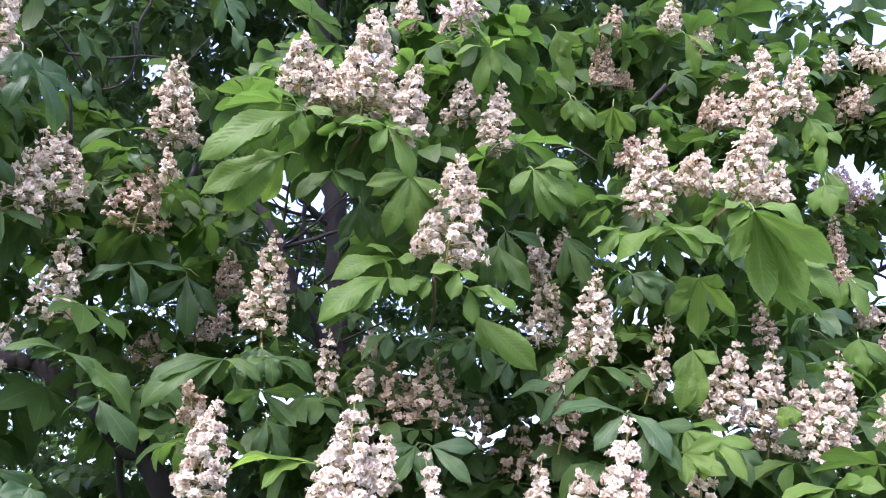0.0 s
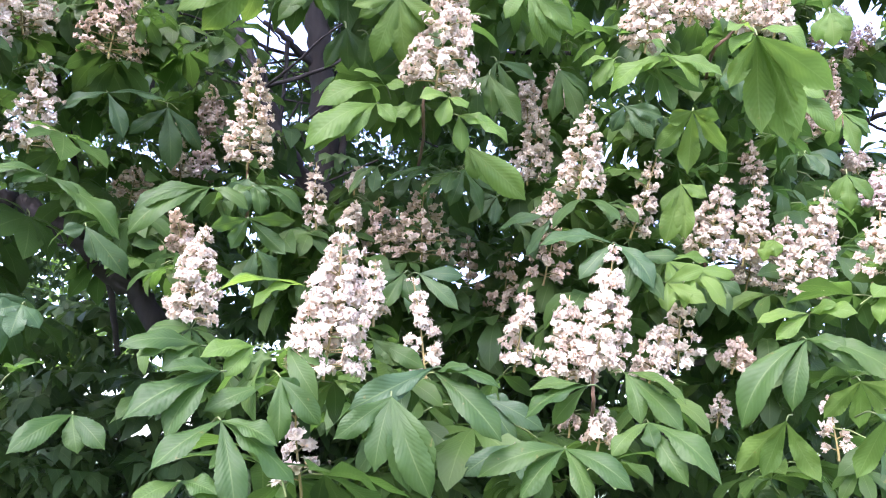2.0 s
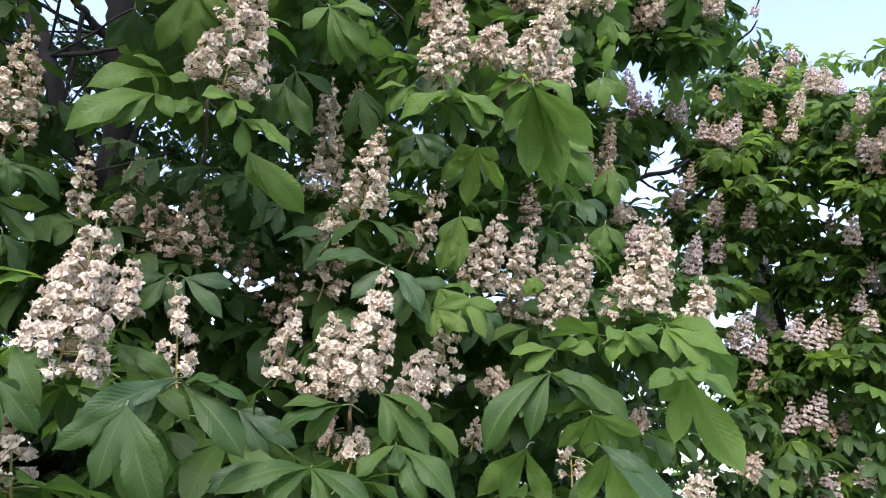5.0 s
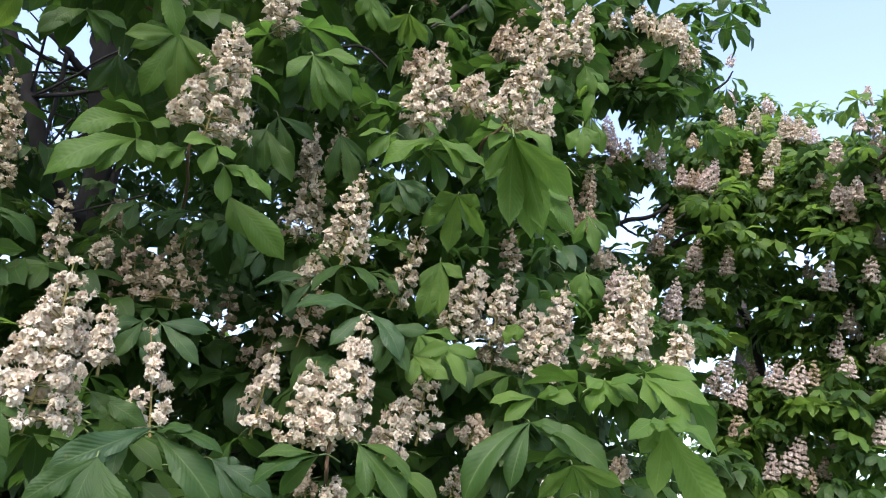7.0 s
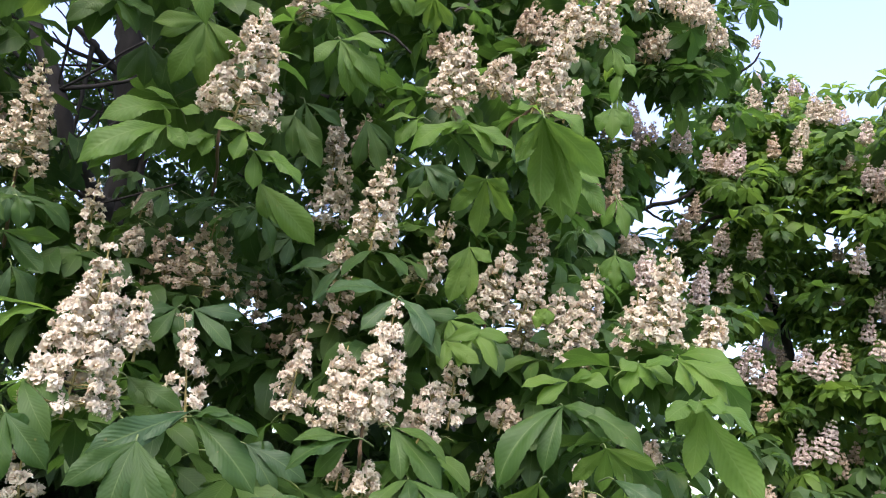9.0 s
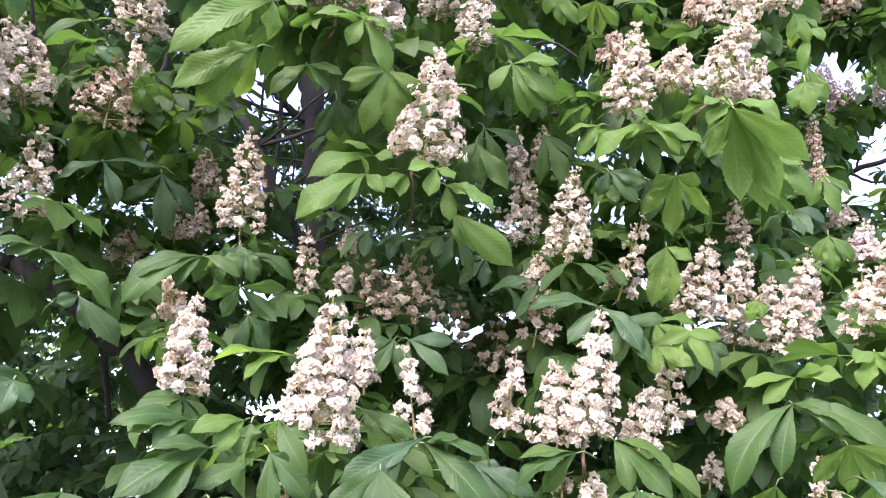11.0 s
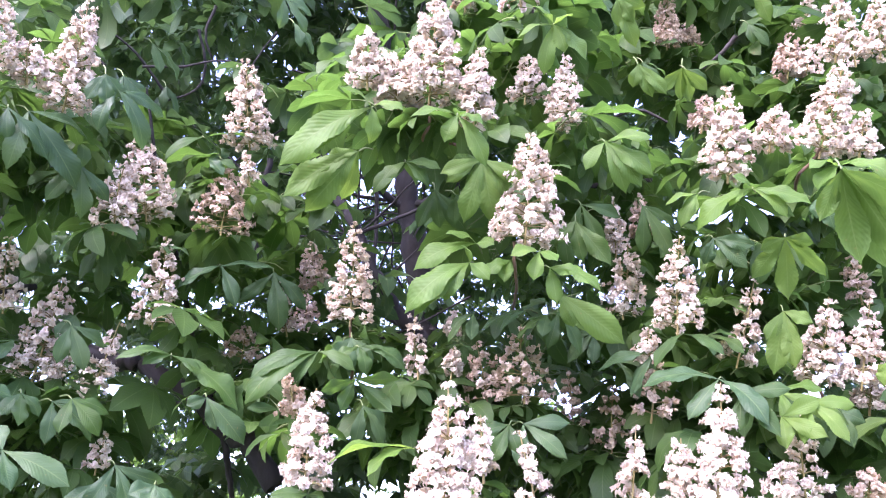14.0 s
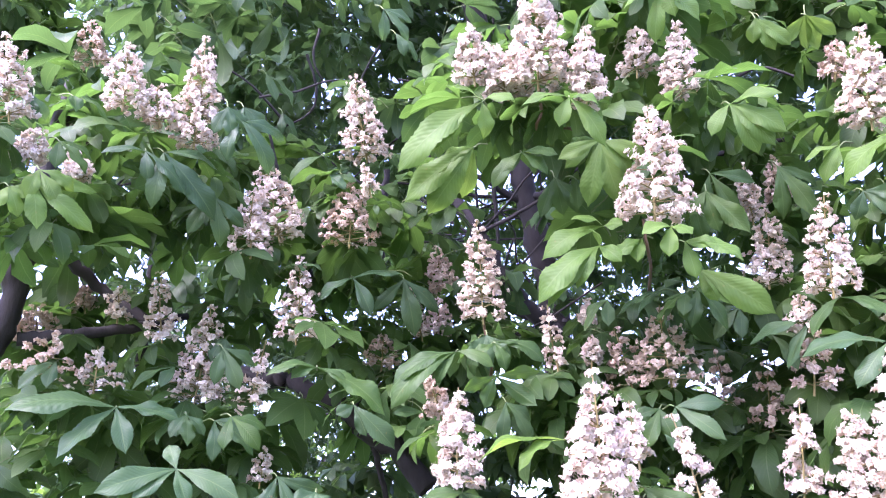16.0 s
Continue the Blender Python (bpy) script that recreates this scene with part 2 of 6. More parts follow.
def leaflet(rng, length, width, droop, fold, rows, cols, wavy=0.0, pleat=0.0):
    """One leaflet along +y from the origin, upper side +z: widest past the middle, short pointed tip, arched midrib, raised halves
    with rolled margins; with pleat, ridges run out and forward to a toothed edge."""
    s = {4: np.array([0, 0.42, 0.80, 1.0]), 6: np.array([0, 0.22, 0.45, 0.66, 0.86, 1.0])}.get(rows, np.linspace(0, 1, rows))
    shape = np.interp(s, [0, 0.1, 0.25, 0.42, 0.56, 0.66, 0.76, 0.84, 0.9, 0.95, 1], [0.03, 0.17, 0.44, 0.78, 0.97, 1.0, 0.92, 0.72, 0.44, 0.16, 0])
    shape = np.maximum(shape, 0.02)
    shape[-1] = 0.0
    ang = radians(droop) * (0.42 - s**1.3)
    step = np.diff(s)
    y = np.r_[0, np.cumsum(step * np.cos((ang[1:] + ang[:-1]) / 2))]
    z = np.r_[0, np.cumsum(step * np.sin((ang[1:] + ang[:-1]) / 2))]
    turn = math.atan2(z[-1], y[-1])
    c, d = math.cos(-turn), math.sin(-turn)
    y, z = (y * c - z * d), (y * d + z * c)
    k = 1 / y[-1]
    y, z = y * k * length, z * k * length
    w = np.linspace(-1, 1, cols)
    aw = np.abs(w)[None]
    swing = rng.uniform(-0.1, 0.1) * length
    phase = 14.64 * (s[:, None] - 0.25 * aw)
    teeth = 0.07 * (phase % 1.0 - 0.5) if pleat else 0.0
    ragged = 1 + np.where(aw > 0.9, rng.normal(0, 0.02 if pleat else 0.05, (rows, cols)) + teeth, 0)
    x_mid = (s**2 * swing)[:, None]
    x = w[None] * shape[:, None] * ragged * width / 2
    lift = aw * shape[:, None] * width / 2 * math.tan(radians(fold)) * (1 - 0.45 * aw)
    lift = lift - (aw**3 * shape[:, None] * width * rng.uniform(0.02, 0.14) if pleat else 0.0)
    ph = rng.uniform(0, 6.28, 2)
    wav = wavy * width * aw**2 * np.sin(s[:, None] * rng.uniform(9, 15) + np.where(w[None] > 0, ph[0], ph[1])) * shape[:, None]
    ridge = pleat * width * (np.abs(2 * (phase % 1.0) - 1) - 0.5) * np.minimum(1, aw * 3) * shape[:, None]
    twist = radians(rng.uniform(-20, 20)) * s[:, None] ** 1.4
    z_side = lift + wav + ridge
    x, z_side = x_mid + x * np.cos(twist) - z_side * np.sin(twist), x * np.sin(twist) + z_side * np.cos(twist)
    v = np.stack([x, np.repeat(y[:, None], cols, 1) - 0.06 * aw * width * (shape[:, None]), z[:, None] + z_side], -1).reshape(-1, 3)
    u = np.stack(np.broadcast_arrays(w[None] * 0.5 + 0.5, s[:, None]), -1).reshape(-1, 2)
    return v, grid_faces(rows, cols), u


def rotate(v, axis, deg):
    return v @ np.array(Matrix.Rotation(radians(deg), 3, axis)).T


def compound_leaf(seed, droop, umbrella, fold, rows=11, cols=7, count=7, stem=0.5, wavy=0.05, broad=1.0):
    """A palmate leaf of five to seven leaflets round a hub at the origin; the middle one is 1 long, along +y. Upper side +z."""
    rng = np.random.default_rng(seed)
    soup = Soup()
    half = (count - 1) // 2
    spread = {3: 38, 2: 47}[half]
    for k in range(-half, half + 1):
        a = abs(k)
        size = (1.0, 0.94, 0.76, 0.52)[a] * rng.uniform(0.92, 1.08)
        if k == 0:
            size = 1.0
        wide = size * broad * rng.uniform(0.33, 0.40)
        v, f, u = leaflet(rng, size, wide, droop * rng.uniform(0.7, 1.35), fold * rng.uniform(0.6, 1.3), rows, cols, wavy)
        v = rotate(v, "Y", rng.uniform(-14, 14) + k * 5)
        v = rotate(v, "X", -umbrella * (0.25 * (a > 0) + 0.28 * a) + rng.uniform(-9, 9) * (a > 0))
        v = rotate(v, "Z", -k * spread + rng.uniform(-6, 6) * (a > 0))
        soup.add(v, f, u, 0)
    if stem:
        line = bend([(0, 0, 0.004), (0, -0.3 * stem, -0.03), (rng.uniform(-0.05, 0.05), -0.7 * stem, -0.12), (rng.uniform(-0.1, 0.1), -stem, -0.28)], 3)
        v, f, u = tube(line[::3], np.linspace(0.010, 0.014, len(line[::3])), 3)
        soup.add(v, f, u, 1)
    return soup


def blossom(rng, rows=4, cols=3, petals=7, inner=4, stamens=6):
    """One flower about 1 across, facing +z: a cup of broad ruffled petals that turn back at their tips, smaller upright ones inside, long curved stamens."""
    soup = Soup()
    s = np.linspace(0, 1, rows)
    w = np.linspace(-1, 1, cols)
    for k in range(petals + inner):
        within = k >= petals
        shape = (0.06 + 0.15 * np.sin(np.clip(s * 1.1, 0, 1.1) * 2.3)) * (1.0 if petals > 5 else 1.3)
        length = rng.uniform(0.30, 0.44) if within else rng.uniform(0.42, 0.66)
        rise = rng.uniform(0.34, 0.46) if within else rng.uniform(0.20, 0.36)
        ruffle = 0.06 * np.abs(w)[None] * s[:, None]
        x = w[None] * shape[:, None] * (0.75 if within else 1.0) + rng.normal(0, 1, (rows, cols)) * ruffle
        y = np.repeat(s[:, None] * length, cols, 1) * (0.55 if within else 1.0) - 0.10 * (w**2)[None] * s[:, None] + rng.normal(0, 1, (rows, cols)) * ruffle
        z = np.repeat((rise * np.sin(s * (1.7 if within else 2.4)))[:, None], cols, 1) + (w**2)[None] * 0.11 * s[:, None] + rng.normal(0, 1.3, (rows, cols)) * ruffle
        v = rotate(np.stack([x, y, z], -1).reshape(-1, 3), "X", rng.uniform(-16, 34))
        u = np.stack(np.broadcast_arrays(w[None] * 0.5 + 0.5, s[:, None]), -1).reshape(-1, 2)
        n = inner if within else petals
        soup.add(rotate(v, "Z", k * 360 / n + rng.uniform(-14, 14)), grid_faces(rows, cols), u, 0)
    for k in range(stamens):
        s3 = np.linspace(0, 1, 3)
        a = rng.uniform(-0.9, 0.9)
        out_ = rng.uniform(0.45, 0.75)
        c = np.stack([np.sin(a) * out_ * s3, np.cos(a) * out_ * s3, s3 * rng.uniform(0.6, 0.9) - 0.35 * s3**2], 1)
        side = np.array([np.cos(a), -np.sin(a), 0]) * 0.02
        v = np.stack([c - side, c + side], 1).reshape(-1, 3)
        soup.add(v, grid_faces(3, 2), np.tile([[0.5, 0.9]], (6, 1)), 0)
    return soup.arrays()


def frame_to(way, spin):
    """A 3 x 3 turn that takes +z to way."""
    w = np.asarray(way, float)
    w = w / np.linalg.norm(w)
    ref = np.array([0, 0, 1.0]) if abs(w[2]) < 0.9 else np.array([1.0, 0, 0])
    a = np.cross(ref, w)
    a /= np.linalg.norm(a)
    b = np.cross(w, a)
    c, s = math.cos(spin), math.sin(spin)
    return np.stack([a * c + b * s, b * c - a * s, w], 1)


def panicle_plan(rng, height, width, fullness, rosette, spacing, open_):
    """Stalk, side stalks and flower seats of one upright panicle from its base at the origin: side stalks wind up the stalk, each with a tuft of flowers on its outer half. open_: side stalks further apart, with larger tufts."""
    sway = rng.uniform(-0.05, 0.05, 2) * height
    stalk = bend([(0, 0, -0.02), (0, 0, 0), (sway[0], sway[1], 0.5 * height), (sway[0] * 0.6, sway[1] * 0.6, height * 0.99)], 5)
    seats, twigs = [], []
    levels = max(5, int(height / spacing))
    turn = rng.uniform(0, 6.28)
    reach = max(0.010, width / 2 - 0.0095)
    for k in range(levels):
        s = (k + 0.4) / levels
        r = reach * 1.06 * (1 - s) ** 0.86 * min(1.0, 0.80 + 1.1 * s) + 0.002
        arms = max(2, int(round((2.2 + r / 0.0125 if open_ else 2.4 + r / 0.0096) * fullness + rng.uniform(-0.4, 0.4))))
        turn += 0.7 + rng.uniform(-0.2, 0.2)
        for j in range(arms):
            a = turn + (j + rng.uniform(-0.22, 0.22)) * 6.283 / arms
            if rng.uniform() < 0.03:
                continue
            rr = r * (rng.uniform(0.92, 1.05) if rng.uniform() < 0.9 else rng.uniform(0.6, 0.8))
            up = s * height + rng.uniform(-0.2, 0.2) * height / levels
            mid = np.array([sway[0] * min(1, 2 * s), sway[1] * min(1, 2 * s), up])
            out_ = np.array([math.cos(a), math.sin(a), 0.0])
            end = mid + out_ * rr + (0, 0, (0.28 - 0.4 * (1 - s)) * rr)
            if rr > 0.012:
                twigs.append((mid - (0, 0, 0.006), end))
            small = 0.5 + 0.5 * min(1, (1 - s) * 2.6)
            if open_:
                many = 3 if rr < 0.009 else 5 if rr < 0.016 else 7 if rr < 0.026 else 8
                tufts = [rng.uniform(0.55, 1.08) for q in range(many)]
            else:
                tufts = [1.0] * (2 if rr < 0.012 else 3 if rr < 0.02 else 4) + [0.58] * (2 if rr > 0.023 else 0)
            for along in tufts:
                way = out_ * rng.uniform(0.4, 1.0) + np.array([0, 0, rng.uniform(0.0, 0.8)]) + rng.normal(0, 0.4, 3)
                p = mid + (end - mid) * along + rng.normal(0, 1, 3) * ((0.0046, 0.0046, 0.0040) if open_ else (0.0040, 0.0040, 0.0030)) * small
                seats.append((p, way, rosette * rng.uniform(0.72, 1.1) * small, rng.uniform(0, 6.28)))
    return stalk, twigs, seats


def placed(arr, seat):
    p, way, size, spin = seat
    v, f, u, s = arr
    return v @ (frame_to(way, spin) * size).T + p, f, u


rng_blossom = np.random.default_rng(5)
BLOSSOMS = [blossom(rng_blossom) for _ in range(9)]
BLOSSOMS_MID = [blossom(rng_blossom, 3, 2, 7, 2, 1) for _ in range(9)]
BLOSSOMS_FAR = [blossom(rng_blossom, 3, 2, 5, 0, 0) for _ in range(6)]
BLOSSOM_MESHES = {}


def part(name, me, parent, label="", m=None):
    ob = new(name, me)
    ob.parent = parent
    if parent.data is None:
        ob.matrix_parent_inverse = Matrix.Translation(-parent.location)
    if m is not None:
        ob.matrix_basis = m
    if label:
        ob["label"] = label
    return ob


def blossom_mesh(k, mat):
    if (k, mat.name) not in BLOSSOM_MESHES:
        v, f, u, s = BLOSSOMS[k]
        BLOSSOM_MESHES[k, mat.name] = mesh_from("blossom", v, f, [mat], u)
    return BLOSSOM_MESHES[k, mat.name]


PANICLE_COUNT = [0]


def panicle(tree, x, y, z, height, width, lean_x, lean_y, look_=0, fullness=1.0, detail=1):
    """A flower panicle under a tree. lean: how far its top leans, a metre of height. look_: 0 fresh, 1 faded and
    darkened as if in shade, 2 rosy. detail: 2 flowers of their own, 1 full, 0 far.
    """
    PANICLE_COUNT[0] += 1
    rng = np.random.default_rng(100 + PANICLE_COUNT[0])
    mat = (BLOSSOM, BLOSSOM_FADED_SHADED, BLOSSOM_PINK)[look_]
    m = Matrix.Translation((x, y, z)) @ Vector((lean_x, lean_y, 1)).to_track_quat("Z", "Y").to_matrix().to_4x4()
    away = math.dist((x, y, z), (0.0, 0.0, 1.6))
    if detail == 1 and away < 1.78:
        detail = 2
    stalk, twigs, seats = panicle_plan(rng, height, width * (1 if detail else 1.15), fullness if detail else 1.3, 0.0205, 0.0245 if detail else 0.0225, bool(detail))
    soup = Soup()
    v, f, u = tube(stalk, np.linspace(0.0034, 0.0013, len(stalk)), 5)
    soup.add(v, f, u)
    if detail:
        for a, b in twigs:
            v, f, u = tube(np.linspace(a, b, 3) + [(0, 0, 0), (0, 0, 0.003), (0, 0, 0)], [0.0018, 0.0015, 0.0011], 3)
            soup.add(v, f, u)
    holder = part("flower_panicle", soup.mesh("panicle_stalk", [STALK]), tree, ("upright cream and pink flower panicle", "brownish flower panicle, fading and coloured darker for shade", "rosy white flower panicle")[look_], m)
    if detail == 2:
        for k, (p, way, size, spin) in enumerate(seats):
            mm = Matrix(frame_to(way, spin).tolist()).to_4x4()
            part("blossom", blossom_mesh(int(rng.integers(9)), mat), holder, "", Matrix.Translation(p) @ mm @ Matrix.Scale(size, 4))
    else:
        soup = Soup()
        pool = BLOSSOMS_MID if detail and away < 2.3 else BLOSSOMS_FAR
        for seat in seats:
            soup.add(*placed(pool[int(rng.integers(len(pool)))], seat))
        part("blossoms", soup.mesh("blossoms", [mat]), holder)
    return holder


# leaf shapes, shared by all leaves: gently arched, drooping, flat, folded
LEAF_SHAPES = [
    dict(droop=38, umbrella=18, fold=14), dict(droop=55, umbrella=30, fold=18), dict(droop=75, umbrella=45, fold=16),
    dict(droop=18, umbrella=6, fold=6), dict(droop=28, umbrella=14, fold=10), dict(droop=90, umbrella=60, fold=22),
]
LEAF_MATERIALS = (LEAF, LEAF_YOUNG_AND_LIT, LEAF_OLD)
LEAF_COUNT = [0]
LEAF_POINTS = []


def leaf(tree, x, y, z, kind, droop, facing, *tips):
    """One palmate leaf with its hub at x, y, z. facing: which way its upper side looks. tips: where its leaflets end, from the hub; with one tip the others fan out evenly."""
    LEAF_COUNT[0] += 1
    rng = np.random.default_rng(900 + LEAF_COUNT[0])
    n = Vector(facing).normalized()
    tips = [Vector(t) for t in tips]
    main = max(tips, key=lambda t: t.length)
    if len(tips) == 1:
        for a, k in ((48, 0.82), (-48, 0.82)):
            tips.append(Matrix.Rotation(radians(a + rng.uniform(-8, 8)), 3, n) @ main * k * rng.uniform(0.85, 1.1))
    soup = Soup()
    for t in tips:
        size = t.length
        LEAF_POINTS.append((Vector((x, y, z)) + t * 0.6)[:])
        along = t / size
        up = (n + Vector(rng.normal(0, 0.16, 3))).normalized()
        up = (up - along * up.dot(along)).normalized()
        across = along.cross(up)
        v, f, u = leaflet(rng, size, min(0.1, max(0.036, size * (rng.uniform(0.30, 0.38) if droop > 25 else 0.35))), droop * rng.uniform(0.7, 1.3), rng.uniform(10, 30), 59, 7, rng.uniform(0.06, 0.15), rng.uniform(0.006, 0.020))
        m = np.array([across, along, up]).T
        soup.add(v @ m.T, f, u, 0)
    inward = (Vector((x, y, z)) - Vector((0.0, 0.0, 1.6))).normalized()
    stem = (inward - 0.5 * sum((t.normalized() for t in tips), Vector()) / len(tips)).normalized() * 0.11
    line = bend([(0, 0, 0), tuple(stem * 0.4 - Vector((0, 0, 0.006))), tuple(stem - Vector((0, 0, 0.03)))], 4)
    v, f, u = tube(line, np.linspace(0.0014, 0.0020, len(line)), 6)
    soup.add(v, f, u, 1)
    return part("leaf", soup.mesh("leaf", [LEAF_MATERIALS[kind], PETIOLE]), tree, "", Matrix.Translation((x, y, z)))


LOW = [[compound_leaf(300 + 10 * k + v, **LEAF_SHAPES[k], rows=6, cols=5, count=(7, 5)[v], wavy=0.07).arrays() for v in range(2)] for k in range(6)]
MIDDLE = [compound_leaf(330 + k, **LEAF_SHAPES[(0, 1, 2, 1, 2, 5)[k]], rows=6, cols=3, count=(7, 5, 7, 7, 5, 7)[k], wavy=0.08, broad=1.12).arrays() for k in range(6)]
FAR = [compound_leaf(400 + k, **LEAF_SHAPES[(1, 2, 5, 2)[k]], rows=4, cols=3, count=(7, 5, 7, 5)[k], stem=0, broad=1.25).arrays() for k in range(4)]

DISTANT = [compound_leaf(430 + k, **LEAF_SHAPES[(1, 2, 5, 2)[k]], rows=4, cols=2, count=(7, 5, 7, 5)[k], stem=0, broad=1.3).arrays() for k in range(4)]
REMOTE = [compound_leaf(430 + k, **LEAF_SHAPES[(1, 2, 5, 2)[k]], rows=3, cols=2, count=(7, 5, 7, 5)[k], stem=0, broad=1.4).arrays() for k in range(4)]


def whorl(rng, p, size, count, kinds, reach):
    """Leaves round a shoot's end p: stalks reach outward, blades hang outward and down. Rows of hub, turn and shape."""
    turn = rng.uniform(0, 6.28)
    for k in range(count):
        a = turn + k * 6.28 / count + rng.uniform(-0.35, 0.35)
        s = size * rng.uniform(0.7, 1.2)
        hub = np.asarray(p) + np.array([math.cos(a), math.sin(a), 0]) * s * reach * rng.uniform(0.5, 1.0) + (0, 0, s * rng.uniform(-0.1, 0.35))
        m = np.array(Euler((radians(rng.uniform(-65, 5)), radians(rng.uniform(-25, 25)), a - math.pi / 2 + rng.uniform(-0.4, 0.4)), "XYZ").to_matrix()) * s
        yield hub, m, int(rng.integers(kinds))


SHARED = {}


def foliage(tree, seed, places, size, count, arrays, mats, name="foliage", label="mass of drooping palmate leaves", reach=0.9, flowers=None, clear=0.08, separate=False):
    """Leaves round many shoot ends, as one mesh; with flowers given, no leaf hangs before one of them."""
    rng = np.random.default_rng(seed)
    leaves = [w for p in places for w in whorl(rng, p, size * rng.uniform(0.8, 1.2), count, len(arrays), reach)]
    keep = np.ones(len(leaves), bool)
    if flowers is not None:
        for share in (0.15, 0.55, 0.95):
            keep &= free_of(np.array([hub + m @ (0, share, 0) for hub, m, _ in leaves]), flowers, clear)
    if separate:
        for k, (hub, m, kind) in enumerate(leaves):
            if keep[k]:
                if kind not in SHARED:
                    v, f, u, sl = arrays[kind]
                    SHARED[kind] = mesh_from("leaf", v, f, mats, u, sl)
                part("leaf", SHARED[kind], tree, "", Matrix.Translation(hub) @ Matrix(m.tolist()).to_4x4())
        return None
    soup = Soup()
    for k, (hub, m, kind) in enumerate(leaves):
        if keep[k]:
            v, f, u, sl = arrays[kind]
            soup.add(v @ m.T + hub, f, u, 0)
            soup.s[-1] = sl
    ob = part(name, soup.mesh(name, mats), tree, label)
    ob["kind"] = "stuff"
    return ob


CLEAR = np.array([0.0, 0.0, 1.6])  # the open side of the trees


def free_of(points, flowers, clear):
    """Which points do not stand before a flower: the panicles are outermost, with free air on their open side."""
    a, b = points - CLEAR, flowers - CLEAR
    da, db = np.linalg.norm(a, axis=1), np.linalg.norm(b, axis=1)
    cos = np.clip((a / da[:, None]) @ (b / db[:, None]).T, -1, 1)
    aside = np.sqrt(1 - cos**2) * da[:, None]
    return ~((da[:, None] < db[None] + 0.03) & (aside < clear)).any(1)


def branch(tree, name, points, r0, r1, steps=6, sides=9, mat=None, rough=0.12):
    """A tapering, slightly knotty limb through a few points."""
    line = bend(points, steps)
    rng = np.random.default_rng(int(abs(points[0][0]) * 991 + abs(points[-1][2]) * 577) + len(points))
    line[1:-1] += rng.normal(0, r0 * rough, (len(line) - 2, 3))
    rad = np.linspace(r0, r1, len(line)) * rng.uniform(0.92, 1.1, len(line))
    v, f, u = tube(line, rad, sides)
    return part(name, mesh_from(name, v, f, [mat or BARK], u), tree)


def thing(name, label, category, x=0, y=0, z=0, kind=""):
    ob = new(name)
    ob.location = (x, y, z)
    ob.empty_display_size = 0.2
    return tagged(ob, label, category, "", kind)


# ---- ground ----
ring = np.linspace(0, 2 * np.pi, 97)[:-1]
radii = np.array([0.01, 2, 5, 9, 15, 30, 80, 250, 900, 2500])
gv = np.stack([np.cos(ring)[None] * radii[:, None], np.sin(ring)[None] * radii[:, None] + 5, np.random.default_rng(2).normal(0, 0.02, (10, 96))], -1)
gf = []
for i in range(9):
    for j in range(96):
        gf.append((i * 96 + j, i * 96 + (j + 1) % 96, (i + 1) * 96 + (j + 1) % 96, (i + 1) * 96 + j))
ground = new("ground", mesh_from("ground", gv.reshape(-1, 3), gf, [GRASS], gv.reshape(-1, 3)[:, :2] * 0.1))
tagged(ground, "shaded grass under the trees", "ground", "", "structure")

# ---- the flowering horse chestnut ----
chestnut = thing("horse_chestnut_tree", "horse chestnut in full bloom with upright cream panicles", "tree", -0.56, 3.79, 0)
branch(chestnut, "trunk", [(-0.611, 3.789, -0.1), (-0.591, 3.739, 0.6), (-0.561, 3.689, 2.760)], 0.11, 0.07)
branch(chestnut, "twig", [(2.207, 3.097, 3.704), (2.230, 2.841, 3.734), (2.271, 2.719, 3.753), (2.286, 2.667, 3.799)], .008, .004)
branch(chestnut, "twig", [(-0.742, 3.262, 3.422), (-0.756, 3.349, 3.250), (-0.773, 3.426, 3.073), (-0.771, 3.426, 2.939)], .011, .008)
branch(chestnut, "twig", [(-0.686, 3.396, 3.182), (-0.749, 3.436, 3.063), (-0.760, 3.366, 2.959)], .006, .004)
branch(chestnut, "twig", [(-1.048, 3.005, 3.302), (-0.974, 3.075, 3.219), (-0.905, 3.118, 3.177), (-0.823, 3.175, 3.106)], .010, .006)
branch(chestnut, "limb", [(-0.509, 3.635, 2.788), (-0.488, 3.586, 2.936), (-0.488, 3.592, 3.061), (-0.454, 3.618, 3.265)], .026, .016)
branch(chestnut, "limb", [(-0.619, 3.423, 3.385), (-0.696, 3.338, 3.408), (-0.756, 3.246, 3.445), (-0.850, 3.200, 3.485)], .022, .012)
branch(chestnut, "limb", [(-0.614, 3.418, 3.396), (-0.500, 3.378, 3.398), (-0.389, 3.317, 3.433), (-0.245, 3.295, 3.497)], .022, .010)
branch(chestnut, "twig", [(-0.689, 3.771, 3.078), (-0.741, 3.712, 3.199), (-0.729, 3.652, 3.337), (-0.783, 3.590, 3.440)], .006, .004)
branch(chestnut, "trunk", [(-0.561, 3.689, 2.760), (-0.582, 3.548, 3.133), (-0.615, 3.393, 3.441), (-0.648, 3.302, 3.688), (-0.687, 3.126, 4.017), (-0.740, 2.906, 4.414)], .068, .045)
branch(chestnut, "limb", [(-0.549, 3.594, 2.730), (-0.647, 3.442, 2.819), (-0.728, 3.267, 2.948), (-0.811, 3.166, 3.131), (-0.941, 3.107, 3.395), (-1.058, 3.081, 3.762)], .042, .026)
branch(chestnut, "limb", [(-0.950, 2.724, 1.937), (-1.051, 2.723, 2.066), (-1.179, 2.708, 2.157), (-1.248, 2.660, 2.233), (-1.453, 2.640, 2.354), (-1.616, 2.650, 2.404), (-1.879, 2.698, 2.488)], .043, .03)
